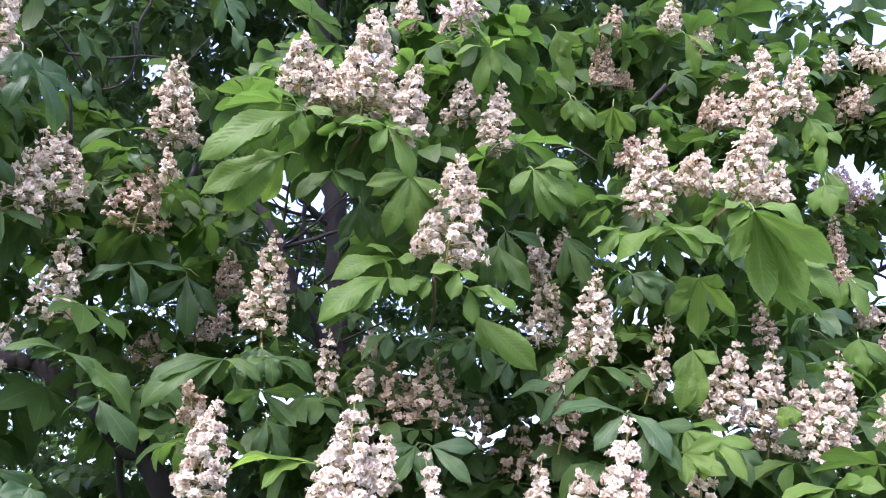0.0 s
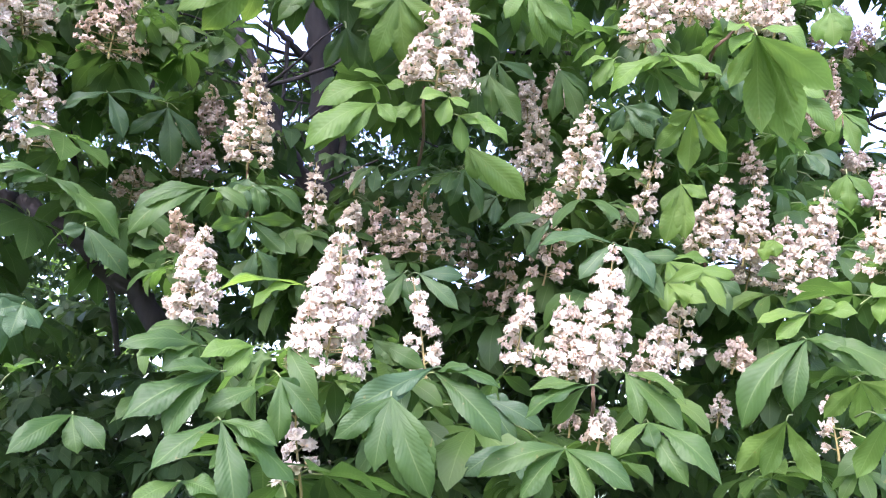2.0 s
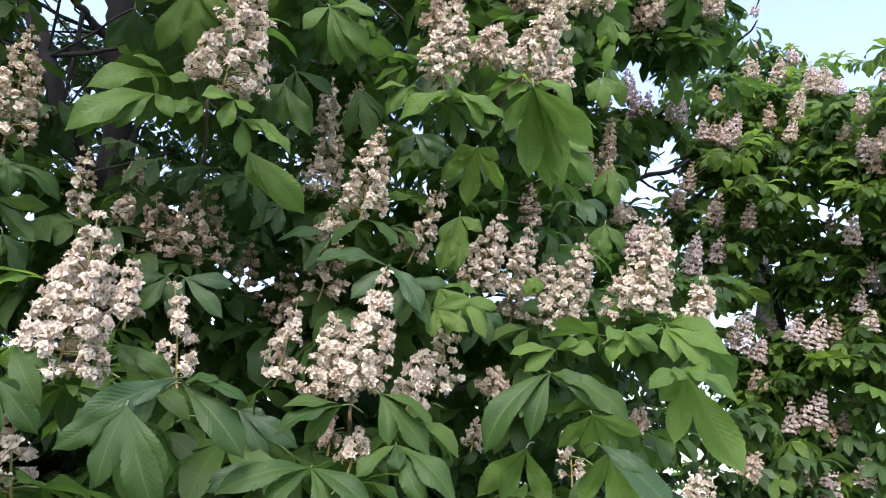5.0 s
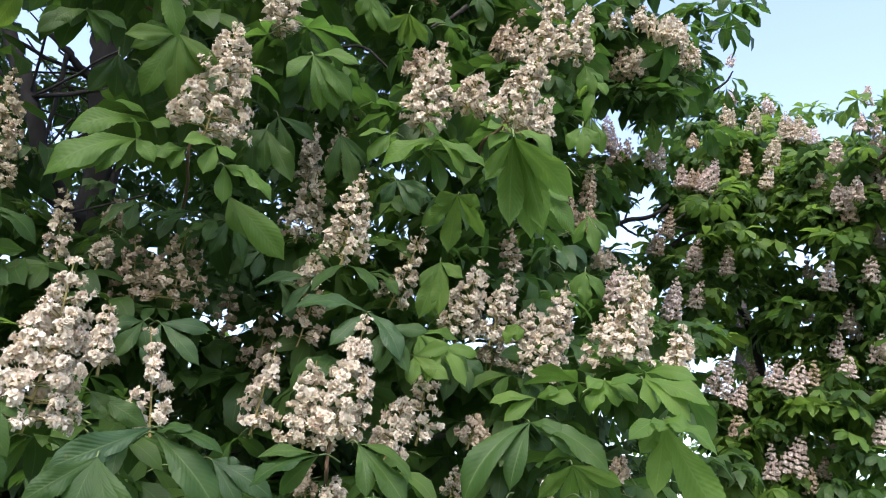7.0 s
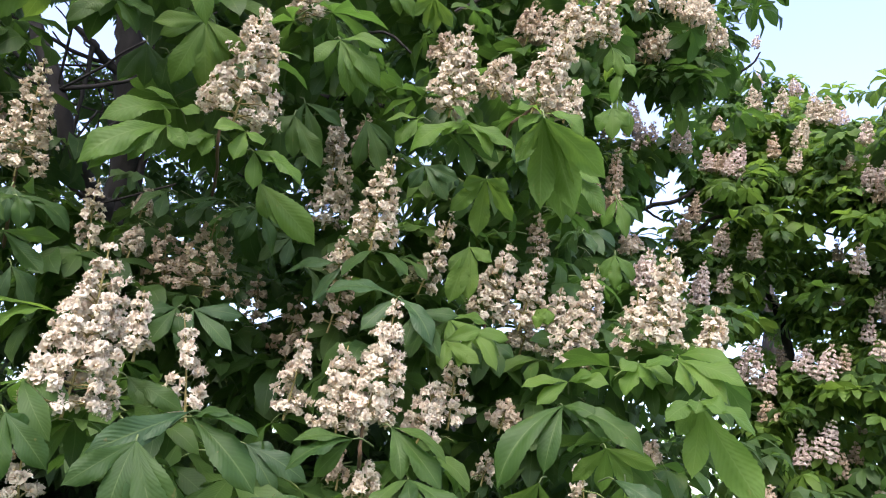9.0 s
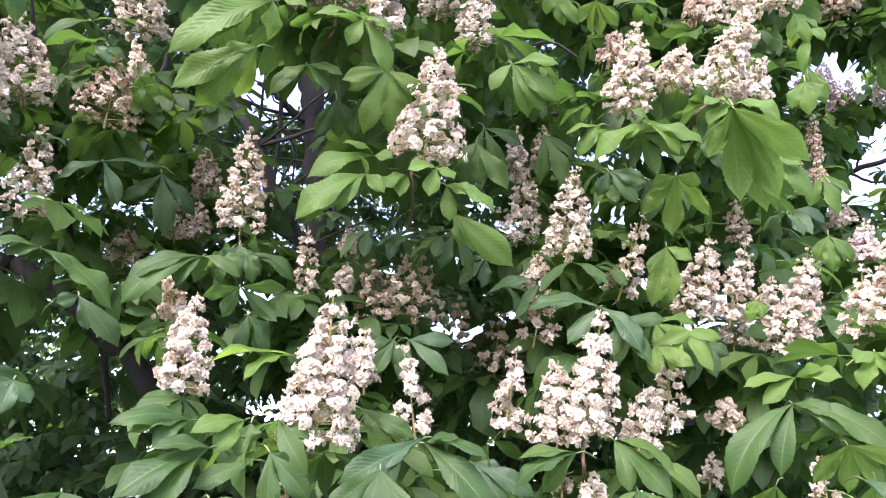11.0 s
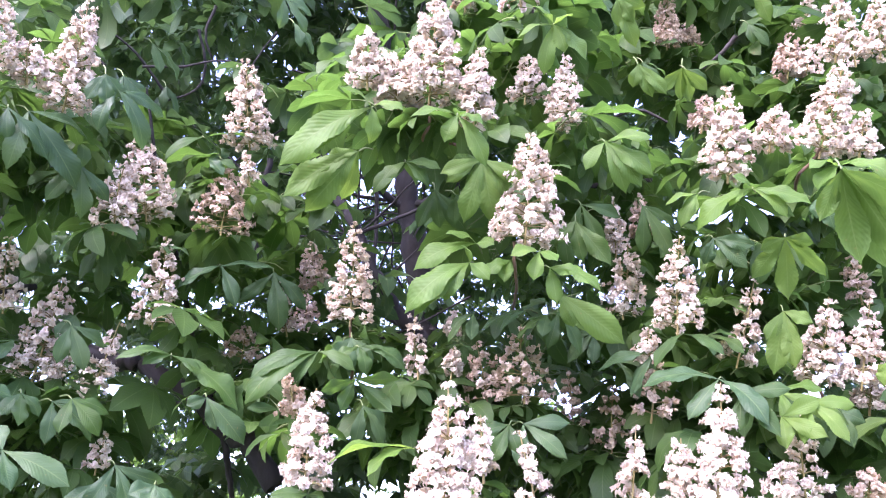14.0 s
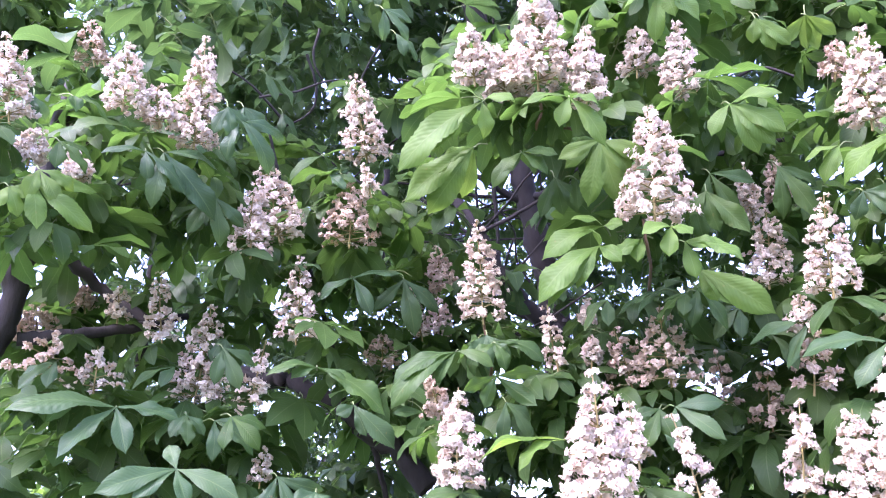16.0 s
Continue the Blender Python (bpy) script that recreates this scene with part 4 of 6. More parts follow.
leaf(chestnut, 1.088, 1.988, 2.950, 1, 55, (-0.22, -0.42, 0.88), (0.042, -0.072, 0.031))
leaf(chestnut, -0.437, 1.824, 2.028, 2, 55, (0.20, -0.73, 0.66), (0.039, 0.032, -0.102))
leaf(chestnut, -1.019, 1.329, 1.854, 2, 26, (0.54, -0.74, 0.39), (-0.101, -0.113, -0.047), (-0.037, -0.070, -0.066), (0.036, -0.013, -0.077), (0.121, 0.053, -0.058), (-0.032, 0.016, 0.054))
leaf(chestnut, -1.232, 1.380, 2.010, 2, 42, (0.47, -0.54, 0.70), (-0.055, -0.090, -0.121), (0.054, -0.009, -0.108), (0.121, 0.065, -0.032), (-0.137, -0.167, -0.035))
leaf(chestnut, -1.181, 1.568, 2.021, 2, 55, (0.44, -0.60, 0.67), (0.021, -0.017, -0.079))
leaf(chestnut, -1.127, 1.608, 2.009, 2, 55, (0.48, -0.71, 0.52), (0.087, 0.038, -0.091))
leaf(chestnut, -1.306, 1.056, 2.424, 1, 38, (0.76, -0.64, 0.14), (0.023, 0.023, -0.067))
leaf(chestnut, -1.270, 1.083, 2.444, 1, 38, (0.70, -0.62, 0.36), (0.080, 0.092, -0.108))
leaf(chestnut, -1.264, 1.086, 2.472, 1, 55, (0.70, -0.62, 0.35), (0.033, 0.032, -0.087))
leaf(chestnut, -1.312, 1.167, 2.601, 0, 55, (0.61, -0.56, 0.56), (0.042, 0.050, -0.073))
leaf(chestnut, -1.206, 1.332, 2.644, 2, 49, (0.56, -0.65, 0.51), (0.008, 0.019, -0.080), (0.076, 0.084, -0.097), (-0.071, -0.072, -0.033))
leaf(chestnut, -1.183, 1.371, 2.657, 2, 55, (0.61, -0.73, 0.32), (0.077, 0.122, -0.160))
leaf(chestnut, -1.114, 1.506, 2.579, 2, 38, (0.58, -0.81, 0.12), (-0.007, 0.042, -0.129))
leaf(chestnut, -1.325, 1.194, 2.749, 0, 55, (0.48, -0.45, 0.75), (0.061, 0.058, -0.052))
leaf(chestnut, -1.389, 1.141, 2.730, 2, 55, (0.64, -0.54, 0.55), (-0.009, 0.016, -0.068))
leaf(chestnut, -1.186, 1.776, 2.481, 2, 55, (0.43, -0.67, 0.61), (0.007, 0.036, -0.130))
leaf(chestnut, -1.223, 1.773, 2.278, 2, 55, (0.34, -0.52, 0.78), (-0.033, -0.024, -0.068))
leaf(chestnut, -1.312, 1.679, 2.183, 2, 55, (0.28, -0.37, 0.89), (-0.074, -0.077, -0.070))
leaf(chestnut, -1.254, 2.065, 3.229, 2, 55, (0.33, -0.57, 0.75), (0.022, 0.055, -0.095))
leaf(chestnut, -1.531, 1.490, 2.178, 2, 55, (0.32, -0.33, 0.89), (-0.045, -0.063, -0.082))
leaf(chestnut, -0.997, 1.430, 2.786, 2, 55, (0.54, -0.80, 0.27), (0.018, 0.049, -0.086))
leaf(chestnut, 0.816, 1.447, 2.504, 1, 55, (-0.46, -0.82, 0.34), (0.009, 0.012, -0.076))
leaf(chestnut, -0.870, 1.687, 2.691, 2, 38, (0.44, -0.84, 0.32), (0.072, 0.034, -0.018))
leaf(chestnut, -0.663, 1.588, 3.143, 2, 55, (0.38, -0.91, 0.16), (0.055, 0.067, -0.080))
leaf(chestnut, 0.709, 1.855, 3.297, 1, 26, (-0.34, -0.88, 0.34), (0.044, 0.055, -0.115), (0.090, 0.005, -0.079))
leaf(chestnut, 0.713, 1.973, 3.238, 0, 55, (-0.29, -0.81, 0.51), (0.060, 0.016, -0.081))
leaf(chestnut, 0.391, 2.047, 3.174, 0, 55, (-0.16, -0.84, 0.52), (0.061, 0.033, -0.097))
leaf(chestnut, 0.543, 2.127, 3.192, 0, 55, (-0.21, -0.83, 0.52), (0.053, 0.022, -0.085))
leaf(chestnut, 0.277, 1.755, 2.125, 2, 46, (-0.11, -0.70, 0.71), (-0.059, 0.005, -0.107), (-0.135, 0.007, -0.043))
leaf(chestnut, 0.635, 1.706, 1.969, 0, 55, (-0.30, -0.80, 0.52), (0.022, -0.025, -0.084))
leaf(chestnut, 0.900, 1.767, 2.319, 2, 55, (-0.29, -0.56, 0.78), (-0.055, 0.020, -0.042), (0.033, -0.017, -0.064))
leaf(chestnut, 0.939, 1.662, 2.225, 1, 55, (-0.38, -0.67, 0.63), (0.000, 0.006, -0.089))
leaf(chestnut, 0.965, 1.697, 2.398, 1, 26, (-0.39, -0.69, 0.61), (0.035, 0.000, -0.105))
leaf(chestnut, -0.067, 1.611, 1.935, 0, 55, (0.04, -1.00, 0.05), (-0.036, -0.008, -0.085))
leaf(chestnut, -0.036, 1.631, 1.940, 2, 55, (0.02, -0.97, 0.23), (0.085, -0.016, -0.083))
leaf(chestnut, -0.161, 1.883, 2.279, 2, 55, (0.05, -0.63, 0.78), (-0.070, -0.001, -0.083))
leaf(chestnut, 0.988, 1.762, 2.916, 1, 26, (-0.41, -0.73, 0.54), (0.044, 0.010, -0.087))
leaf(chestnut, 0.289, 1.765, 2.517, 0, 38, (-0.13, -0.81, 0.58), (0.075, 0.050, -0.136))
leaf(chestnut, 0.199, 1.807, 2.116, 2, 55, (-0.06, -0.71, 0.71), (0.045, -0.001, -0.088), (0.085, -0.022, -0.029))
leaf(chestnut, 0.081, 1.725, 2.463, 0, 38, (-0.02, -0.99, 0.11), (0.004, 0.045, -0.116))
leaf(chestnut, 0.129, 1.705, 2.499, 0, 38, (-0.05, -0.99, 0.09), (0.050, 0.043, -0.112))
leaf(chestnut, -0.993, 1.713, 2.440, 2, 55, (0.23, -0.41, 0.88), (0.083, 0.028, -0.018))
leaf(chestnut, -1.147, 1.650, 2.208, 2, 55, (0.50, -0.73, 0.47), (0.038, 0.034, -0.109))
leaf(chestnut, -1.035, 1.539, 1.998, 0, 55, (0.47, -0.72, 0.52), (0.058, 0.030, -0.083))
leaf(chestnut, -0.950, 1.616, 1.864, 2, 55, (0.49, -0.86, 0.13), (0.054, 0.021, -0.144))
leaf(chestnut, -1.001, 1.649, 1.832, 2, 55, (0.48, -0.82, 0.31), (0.014, -0.005, -0.120))
leaf(chestnut, -0.992, 1.545, 1.750, 0, 55, (0.50, -0.80, 0.34), (0.041, 0.006, -0.071))
leaf(chestnut, -1.144, 1.758, 3.163, 2, 55, (0.35, -0.56, 0.75), (0.062, 0.084, -0.093))
leaf(chestnut, -0.728, 1.859, 3.284, 2, 55, (0.23, -0.62, 0.75), (0.055, 0.063, -0.084))
leaf(chestnut, -0.917, 1.702, 2.671, 0, 55, (0.22, -0.42, 0.88), (0.075, -0.010, 0.035))
leaf(chestnut, -0.317, 1.256, 2.523, 1, 60, (0.21, -0.83, 0.52), (-0.184, -0.015, -0.131), (-0.109, -0.004, -0.105), (-0.004, 0.013, -0.082), (0.072, -0.012, -0.021), (-0.042, -0.061, 0.006))
leaf(chestnut, -0.359, 1.333, 2.467, 1, 45, (0.25, -0.92, -0.31), (-0.164, -0.011, -0.090), (-0.119, 0.024, -0.123), (-0.046, 0.070, -0.079), (-0.069, -0.018, -0.024))
leaf(chestnut, -0.143, 1.293, 2.515, 1, 60, (0.09, -0.85, 0.52), (0.065, 0.032, -0.104), (-0.095, -0.041, -0.023), (0.058, -0.013, -0.035), (-0.030, -0.002, -0.064))
leaf(chestnut, -0.099, 1.418, 2.478, 1, 55, (0.07, -0.95, -0.31), (-0.096, -0.004, -0.030), (0.054, 0.036, -0.076), (-0.044, 0.056, -0.128), (0.011, 0.064, -0.135), (0.088, 0.024, -0.054))
leaf(chestnut, -0.275, 1.433, 2.493, 0, 50, (0.16, -0.82, 0.54), (-0.074, -0.010, -0.080), (0.049, 0.007, -0.066), (0.084, -0.011, -0.027), (-0.047, -0.019, -0.054))
leaf(chestnut, -0.227, 1.580, 2.496, 0, 35, (0.14, -0.96, -0.26), (0.004, 0.036, -0.088), (0.071, 0.047, -0.094), (-0.049, 0.027, -0.086))
leaf(chestnut, -0.133, 1.428, 2.239, 1, 60, (0.08, -0.80, 0.59), (-0.140, -0.016, -0.104), (-0.118, -0.007, -0.116), (-0.050, -0.007, -0.089), (0.041, -0.014, -0.048), (-0.009, -0.047, 0.016))
leaf(chestnut, -0.121, 1.467, 2.299, 1, 60, (0.07, -0.81, 0.58), (-0.132, -0.025, -0.068), (-0.063, -0.048, 0.005), (0.042, -0.028, -0.017))
leaf(chestnut, 0.012, 1.408, 2.248, 1, 60, (-0.01, -0.81, 0.59), (-0.060, -0.032, -0.017), (0.034, -0.024, -0.034), (-0.015, -0.009, -0.067))
leaf(chestnut, 0.033, 1.431, 2.221, 1, 50, (-0.02, -0.81, 0.59), (0.100, -0.018, -0.063), (0.008, -0.005, -0.082), (0.054, -0.026, -0.034))
leaf(chestnut, 0.051, 1.498, 2.186, 1, 35, (-0.03, -0.99, -0.12), (0.131, 0.017, -0.107), (0.067, 0.014, -0.080), (0.031, 0.013, -0.069))
leaf(chestnut, 0.104, 1.597, 2.403, 0, 40, (-0.06, -0.97, -0.21), (0.068, 0.033, -0.109), (0.009, 0.032, -0.094), (-0.045, 0.014, -0.046))
leaf(chestnut, -0.047, 1.469, 2.258, 1, 55, (0.03, -0.81, 0.59), (-0.056, -0.023, -0.042), (-0.021, -0.015, -0.056))
leaf(chestnut, 0.475, 1.480, 2.404, 1, 65, (-0.25, -0.78, 0.57), (-0.119, 0.034, -0.082), (-0.045, -0.034, 0.011), (0.094, -0.038, -0.071), (0.059, -0.020, -0.080), (-0.053, -0.003, -0.042))
leaf(chestnut, 0.386, 1.576, 2.447, 1, 55, (-0.20, -0.80, 0.57), (-0.082, -0.008, -0.027), (-0.052, 0.011, -0.077), (-0.030, 0.001, -0.067))
leaf(chestnut, 0.549, 1.220, 2.301, 1, 28, (0.27, 0.59, 0.76), (0.109, 0.056, -0.146), (0.024, 0.087, -0.150), (0.079, 0.102, -0.162), (0.129, -0.012, -0.100), (-0.032, 0.063, -0.071))
leaf(chestnut, 0.540, 1.211, 2.302, 1, 70, (-0.34, -0.75, 0.57), (0.068, -0.044, -0.058), (-0.040, -0.000, -0.046), (-0.052, -0.015, -0.010))
leaf(chestnut, 0.566, 1.599, 2.337, 1, 14, (0.23, 0.64, 0.73), (-0.067, 0.073, -0.067), (0.015, 0.079, -0.122), (0.085, 0.027, -0.084), (-0.055, 0.015, -0.017), (0.052, -0.020, -0.025))
leaf(chestnut, 0.420, 1.634, 2.359, 2, 40, (-0.25, -0.95, -0.17), (0.067, 0.004, -0.078), (0.084, -0.022, -0.029), (-0.026, 0.020, -0.057))
leaf(chestnut, 0.592, 1.418, 2.349, 2, 45, (-0.38, -0.90, -0.20), (0.009, 0.019, -0.069), (-0.020, 0.018, -0.042))
leaf(chestnut, 0.560, 1.682, 2.191, 1, 20, (-0.32, -0.95, -0.07), (0.011, 0.011, -0.080), (0.055, -0.019, -0.034), (-0.032, 0.041, -0.137), (-0.036, 0.021, -0.063), (0.021, 0.021, -0.127))
leaf(chestnut, 0.688, 1.422, 2.305, 1, 50, (-0.35, -0.73, 0.59), (0.060, -0.056, -0.037), (0.012, 0.002, -0.112), (0.084, -0.040, -0.102))
leaf(chestnut, -0.406, 1.601, 2.039, 0, 16, (-0.19, 0.73, 0.66), (-0.032, -0.002, -0.070), (0.078, 0.025, -0.075), (-0.071, -0.022, -0.033), (0.100, 0.012, -0.003))
leaf(chestnut, -0.501, 1.617, 2.111, 0, 62, (0.23, -0.74, 0.63), (-0.138, -0.051, -0.135), (-0.129, -0.061, -0.083), (-0.041, -0.028, -0.080), (0.094, 0.001, -0.042))
leaf(chestnut, -0.414, 1.657, 2.131, 0, 60, (0.19, -0.75, 0.63), (0.024, -0.010, -0.072), (0.114, 0.005, -0.058), (0.072, -0.013, -0.025), (-0.058, -0.037, -0.053))
leaf(chestnut, -0.789, 1.485, 2.076, 0, 60, (0.36, -0.68, 0.64), (-0.082, -0.081, -0.028), (-0.034, -0.049, -0.036), (0.081, 0.023, -0.078), (0.142, 0.058, -0.112))
leaf(chestnut, -0.763, 1.631, 2.015, 2, 40, (0.43, -0.90, 0.03), (0.080, 0.047, -0.107), (0.032, 0.019, -0.069), (-0.034, -0.022, -0.026))
leaf(chestnut, -0.232, 1.220, 1.672, 0, 45, (0.21, -0.96, 0.17), (-0.002, -0.007, -0.098), (0.068, 0.006, -0.070), (0.022, 0.037, -0.023))
leaf(chestnut, -0.319, 1.197, 1.675, 0, 48, (0.21, -0.68, 0.71), (-0.059, -0.053, -0.103), (-0.112, -0.074, -0.076), (-0.061, -0.057, -0.013))
leaf(chestnut, -0.258, 1.235, 1.661, 0, 50, (0.17, -0.68, 0.71), (-0.070, -0.053, -0.053), (-0.027, 0.013, 0.006))
leaf(chestnut, -0.293, 1.135, 1.601, 0, 45, (0.20, -0.66, 0.73), (-0.063, -0.059, -0.074), (0.046, -0.029, -0.129), (0.109, -0.011, -0.087), (0.084, -0.014, -0.034))
leaf(chestnut, -0.287, 1.264, 1.724, 1, 60, (0.18, -0.70, 0.69), (-0.067, -0.053, -0.031), (-0.031, -0.040, -0.057))
leaf(chestnut, -0.377, 1.279, 1.723, 0, 60, (0.22, -0.68, 0.70), (-0.075, -0.062, -0.030), (-0.046, -0.049, -0.047), (-0.103, -0.076, -0.013))
leaf(chestnut, -0.331, 1.111, 1.519, 0, 40, (0.21, -0.63, 0.75), (-0.045, -0.056, -0.028), (0.056, -0.020, -0.014), (0.080, -0.016, -0.044))
leaf(chestnut, -0.274, 1.257, 1.718, 0, 45, (0.24, -0.96, 0.14), (0.004, -0.006, -0.031), (-0.019, -0.011, -0.051))
leaf(chestnut, -0.062, 1.257, 1.652, 0, 46, (0.08, -0.98, 0.19), (-0.087, -0.018, -0.066), (-0.025, -0.011, -0.115), (0.025, -0.009, -0.147), (0.081, -0.005, -0.114), (0.067, -0.008, -0.155))
leaf(chestnut, 0.001, 1.326, 1.707, 2, 40, (0.02, -0.71, 0.70), (-0.077, -0.035, -0.059), (-0.126, -0.039, -0.088))
leaf(chestnut, 0.006, 1.347, 1.702, 0, 55, (0.01, -0.71, 0.70), (0.114, -0.032, -0.112), (0.112, -0.036, -0.025), (0.056, -0.036, 0.006))
leaf(chestnut, -0.110, 1.413, 1.764, 0, 50, (0.10, -0.99, 0.12), (0.064, 0.000, -0.044), (0.099, 0.002, -0.049), (0.042, -0.001, -0.048))
leaf(chestnut, 0.234, 1.378, 1.584, 0, 58, (-0.10, -0.68, 0.73), (-0.148, -0.022, -0.059), (-0.081, -0.028, -0.089), (0.105, -0.057, -0.061), (0.035, -0.045, -0.093))
leaf(chestnut, 0.287, 1.445, 1.699, 0, 55, (-0.13, -0.70, 0.70), (-0.121, -0.015, -0.060), (-0.107, -0.019, -0.018), (-0.054, 0.043, -0.074))
leaf(chestnut, 0.353, 1.429, 1.724, 0, 55, (-0.16, -0.70, 0.70), (0.095, -0.057, -0.058), (0.081, -0.050, -0.114), (0.020, -0.034, -0.095))
leaf(chestnut, 0.382, 1.387, 1.634, 0, 55, (-0.17, -0.67, 0.72), (-0.069, -0.019, -0.063), (0.041, -0.048, -0.108), (0.098, -0.066, -0.099), (0.002, -0.036, -0.043))
leaf(chestnut, 0.168, 1.577, 1.591, 2, 45, (-0.08, -0.97, 0.24), (-0.051, -0.007, -0.066), (-0.106, -0.005, -0.058), (0.036, -0.015, -0.073))
leaf(chestnut, 0.108, 1.628, 1.685, 2, 45, (-0.05, -0.98, 0.18), (0.075, -0.012, -0.093), (0.125, -0.018, -0.068), (0.058, -0.013, -0.015))
leaf(chestnut, 0.686, 1.411, 1.796, 0, 62, (-0.31, -0.66, 0.69), (-0.131, 0.032, -0.155), (-0.039, -0.006, -0.133), (0.092, -0.078, -0.073), (0.122, -0.094, -0.093), (0.042, -0.056, -0.028))
leaf(chestnut, 0.791, 1.434, 1.726, 1, 18, (0.39, 0.73, 0.56), (-0.048, 0.052, -0.068), (0.013, 0.033, -0.085), (0.063, -0.007, -0.067), (0.082, -0.056, -0.031))
leaf(chestnut, 0.801, 1.377, 1.660, 1, 20, (0.42, 0.73, 0.54), (-0.036, 0.045, -0.109), (0.037, 0.013, -0.150), (0.077, -0.022, -0.136))
leaf(chestnut, 0.760, 1.342, 1.662, 2, 35, (-0.34, -0.61, 0.71), (0.045, -0.065, -0.052), (0.092, -0.095, -0.114))
leaf(chestnut, 0.684, 1.514, 1.653, 1, 20, (0.34, 0.77, 0.53), (-0.033, 0.037, -0.108), (0.051, 0.011, -0.115), (-0.085, 0.057, -0.098))
leaf(chestnut, 0.828, 1.167, 1.784, 1, 20, (0.46, 0.66, 0.60), (0.007, 0.035, -0.119), (0.093, -0.014, -0.164), (-0.039, 0.021, -0.048))
leaf(chestnut, 0.821, 1.159, 1.790, 1, 65, (-0.42, -0.60, 0.68), (0.050, -0.071, -0.061), (-0.022, -0.023, -0.025), (-0.065, 0.007, -0.040), (0.015, -0.051, -0.024))
leaf(chestnut, 0.824, 1.225, 1.871, 1, 50, (-0.41, -0.62, 0.67), (0.053, -0.064, -0.079), (0.075, -0.086, -0.052), (-0.002, -0.027, -0.066), (-0.063, 0.003, -0.021))
leaf(chestnut, 0.786, 1.297, 1.874, 1, 55, (-0.38, -0.64, 0.67), (-0.031, -0.009, -0.069), (0.008, -0.035, -0.054), (-0.046, -0.010, -0.021), (0.035, -0.053, -0.048))
leaf(chestnut, 0.717, 1.454, 1.852, 1, 55, (-0.32, -0.66, 0.68), (-0.098, 0.009, -0.022), (-0.067, 0.001, -0.055), (0.055, -0.066, -0.012), (0.027, -0.055, 0.010))
leaf(chestnut, 0.170, 1.436, 2.515, 1, 50, (-0.10, -0.84, 0.54), (0.094, -0.040, -0.025), (0.062, 0.017, -0.113), (0.029, 0.025, -0.119), (0.092, 0.000, -0.093), (-0.051, 0.003, -0.065))
leaf(chestnut, 0.063, 1.226, 2.675, 1, 50, (-0.04, -0.87, 0.48), (-0.040, -0.051, 0.006), (0.040, -0.040, -0.010), (0.061, 0.018, -0.082), (0.024, 0.008, -0.066), (-0.078, -0.014, -0.036), (-0.023, 0.037, -0.099))
leaf(chestnut, 0.431, 1.728, 2.910, 1, 20, (0.14, 0.55, 0.82), (-0.004, 0.070, -0.060), (0.065, 0.047, -0.053), (-0.054, 0.061, -0.032), (0.035, 0.074, -0.062))
leaf(chestnut, 0.301, 1.654, 2.878, 1, 35, (-0.16, -0.90, -0.40), (0.071, 0.032, -0.080), (-0.013, 0.029, -0.053), (0.033, 0.040, -0.081))
leaf(chestnut, 0.265, 1.620, 3.083, 1, 30, (-0.14, -0.86, -0.49), (0.045, 0.037, -0.066), (-0.004, 0.048, -0.069), (0.070, 0.009, -0.040), (0.039, 0.082, -0.119))
leaf(chestnut, -0.110, 1.460, 2.506, 1, 45, (0.11, -0.94, -0.33), (0.031, 0.024, -0.052), (-0.064, -0.013, -0.013), (-0.020, 0.037, -0.084), (-0.080, 0.008, -0.050))
leaf(chestnut, -0.172, 1.541, 2.459, 0, 35, (0.14, -0.95, -0.28), (-0.007, 0.023, -0.064), (0.043, 0.023, -0.052), (0.076, 0.020, -0.039))
leaf(chestnut, -0.462, 1.768, 2.189, 2, 40, (0.28, -0.96, -0.07), (0.055, 0.026, -0.067), (-0.005, 0.016, -0.088), (-0.051, -0.009, -0.053))

# ---- its neighbour, a second chestnut in bloom ----
neighbour = thing("horse_chestnut_tree", "horse chestnut with many rosy panicles, further off", "tree", 5.0, 5.9, 0)
branch(neighbour, "trunk", [(5.0, 5.9, -0.1), (4.95, 5.85, 1.2), (5.0, 5.8, 2.4), (4.9, 5.9, 3.6), (4.9, 5.9, 4.3)], 0.2, 0.06, mat=BARK)
branch(neighbour, "limb", [(2.091, 3.955, 3.197), (2.166, 3.746, 3.301), (2.266, 3.660, 3.359), (2.394, 3.566, 3.383), (2.460, 3.493, 3.437)], .019, .009)
branch(neighbour, "twig", [(2.241, 3.682, 3.345), (2.349, 3.646, 3.280), (2.449, 3.568, 3.305), (2.546, 3.458, 3.387)], .008, .004)
branch(neighbour, "twig", [(2.266, 3.660, 3.359), (2.278, 3.615, 3.434), (2.334, 3.553, 3.484)], .007, .004)
branch(neighbour, "twig", [(2.394, 3.566, 3.383), (2.496, 3.525, 3.326), (2.567, 3.485, 3.303)], .006, .003)
branch(neighbour, "limb", [(2.171, 3.926, 3.164), (2.192, 3.824, 3.371), (2.193, 3.754, 3.510)], .03, .02)
branch(neighbour, "limb", [(2.546, 3.813, 3.190), (2.635, 3.704, 3.297), (2.702, 3.628, 3.355), (2.913, 3.594, 3.369), (3.141, 3.527, 3.397)], .015, .008)
branch(neighbour, "limb", [(2.806, 3.660, 3.403), (2.951, 3.536, 3.420), (3.223, 3.490, 3.325), (3.385, 3.368, 3.258)], .011, .006)
branch(neighbour, "limb", [(3.022, 3.762, 3.106), (3.149, 3.605, 3.224), (3.237, 3.516, 3.247)], .013, .007)
branch(neighbour, "limb", [(3.377, 3.902, 2.614), (3.303, 3.882, 2.887), (3.172, 3.901, 3.131)], .03, .015)
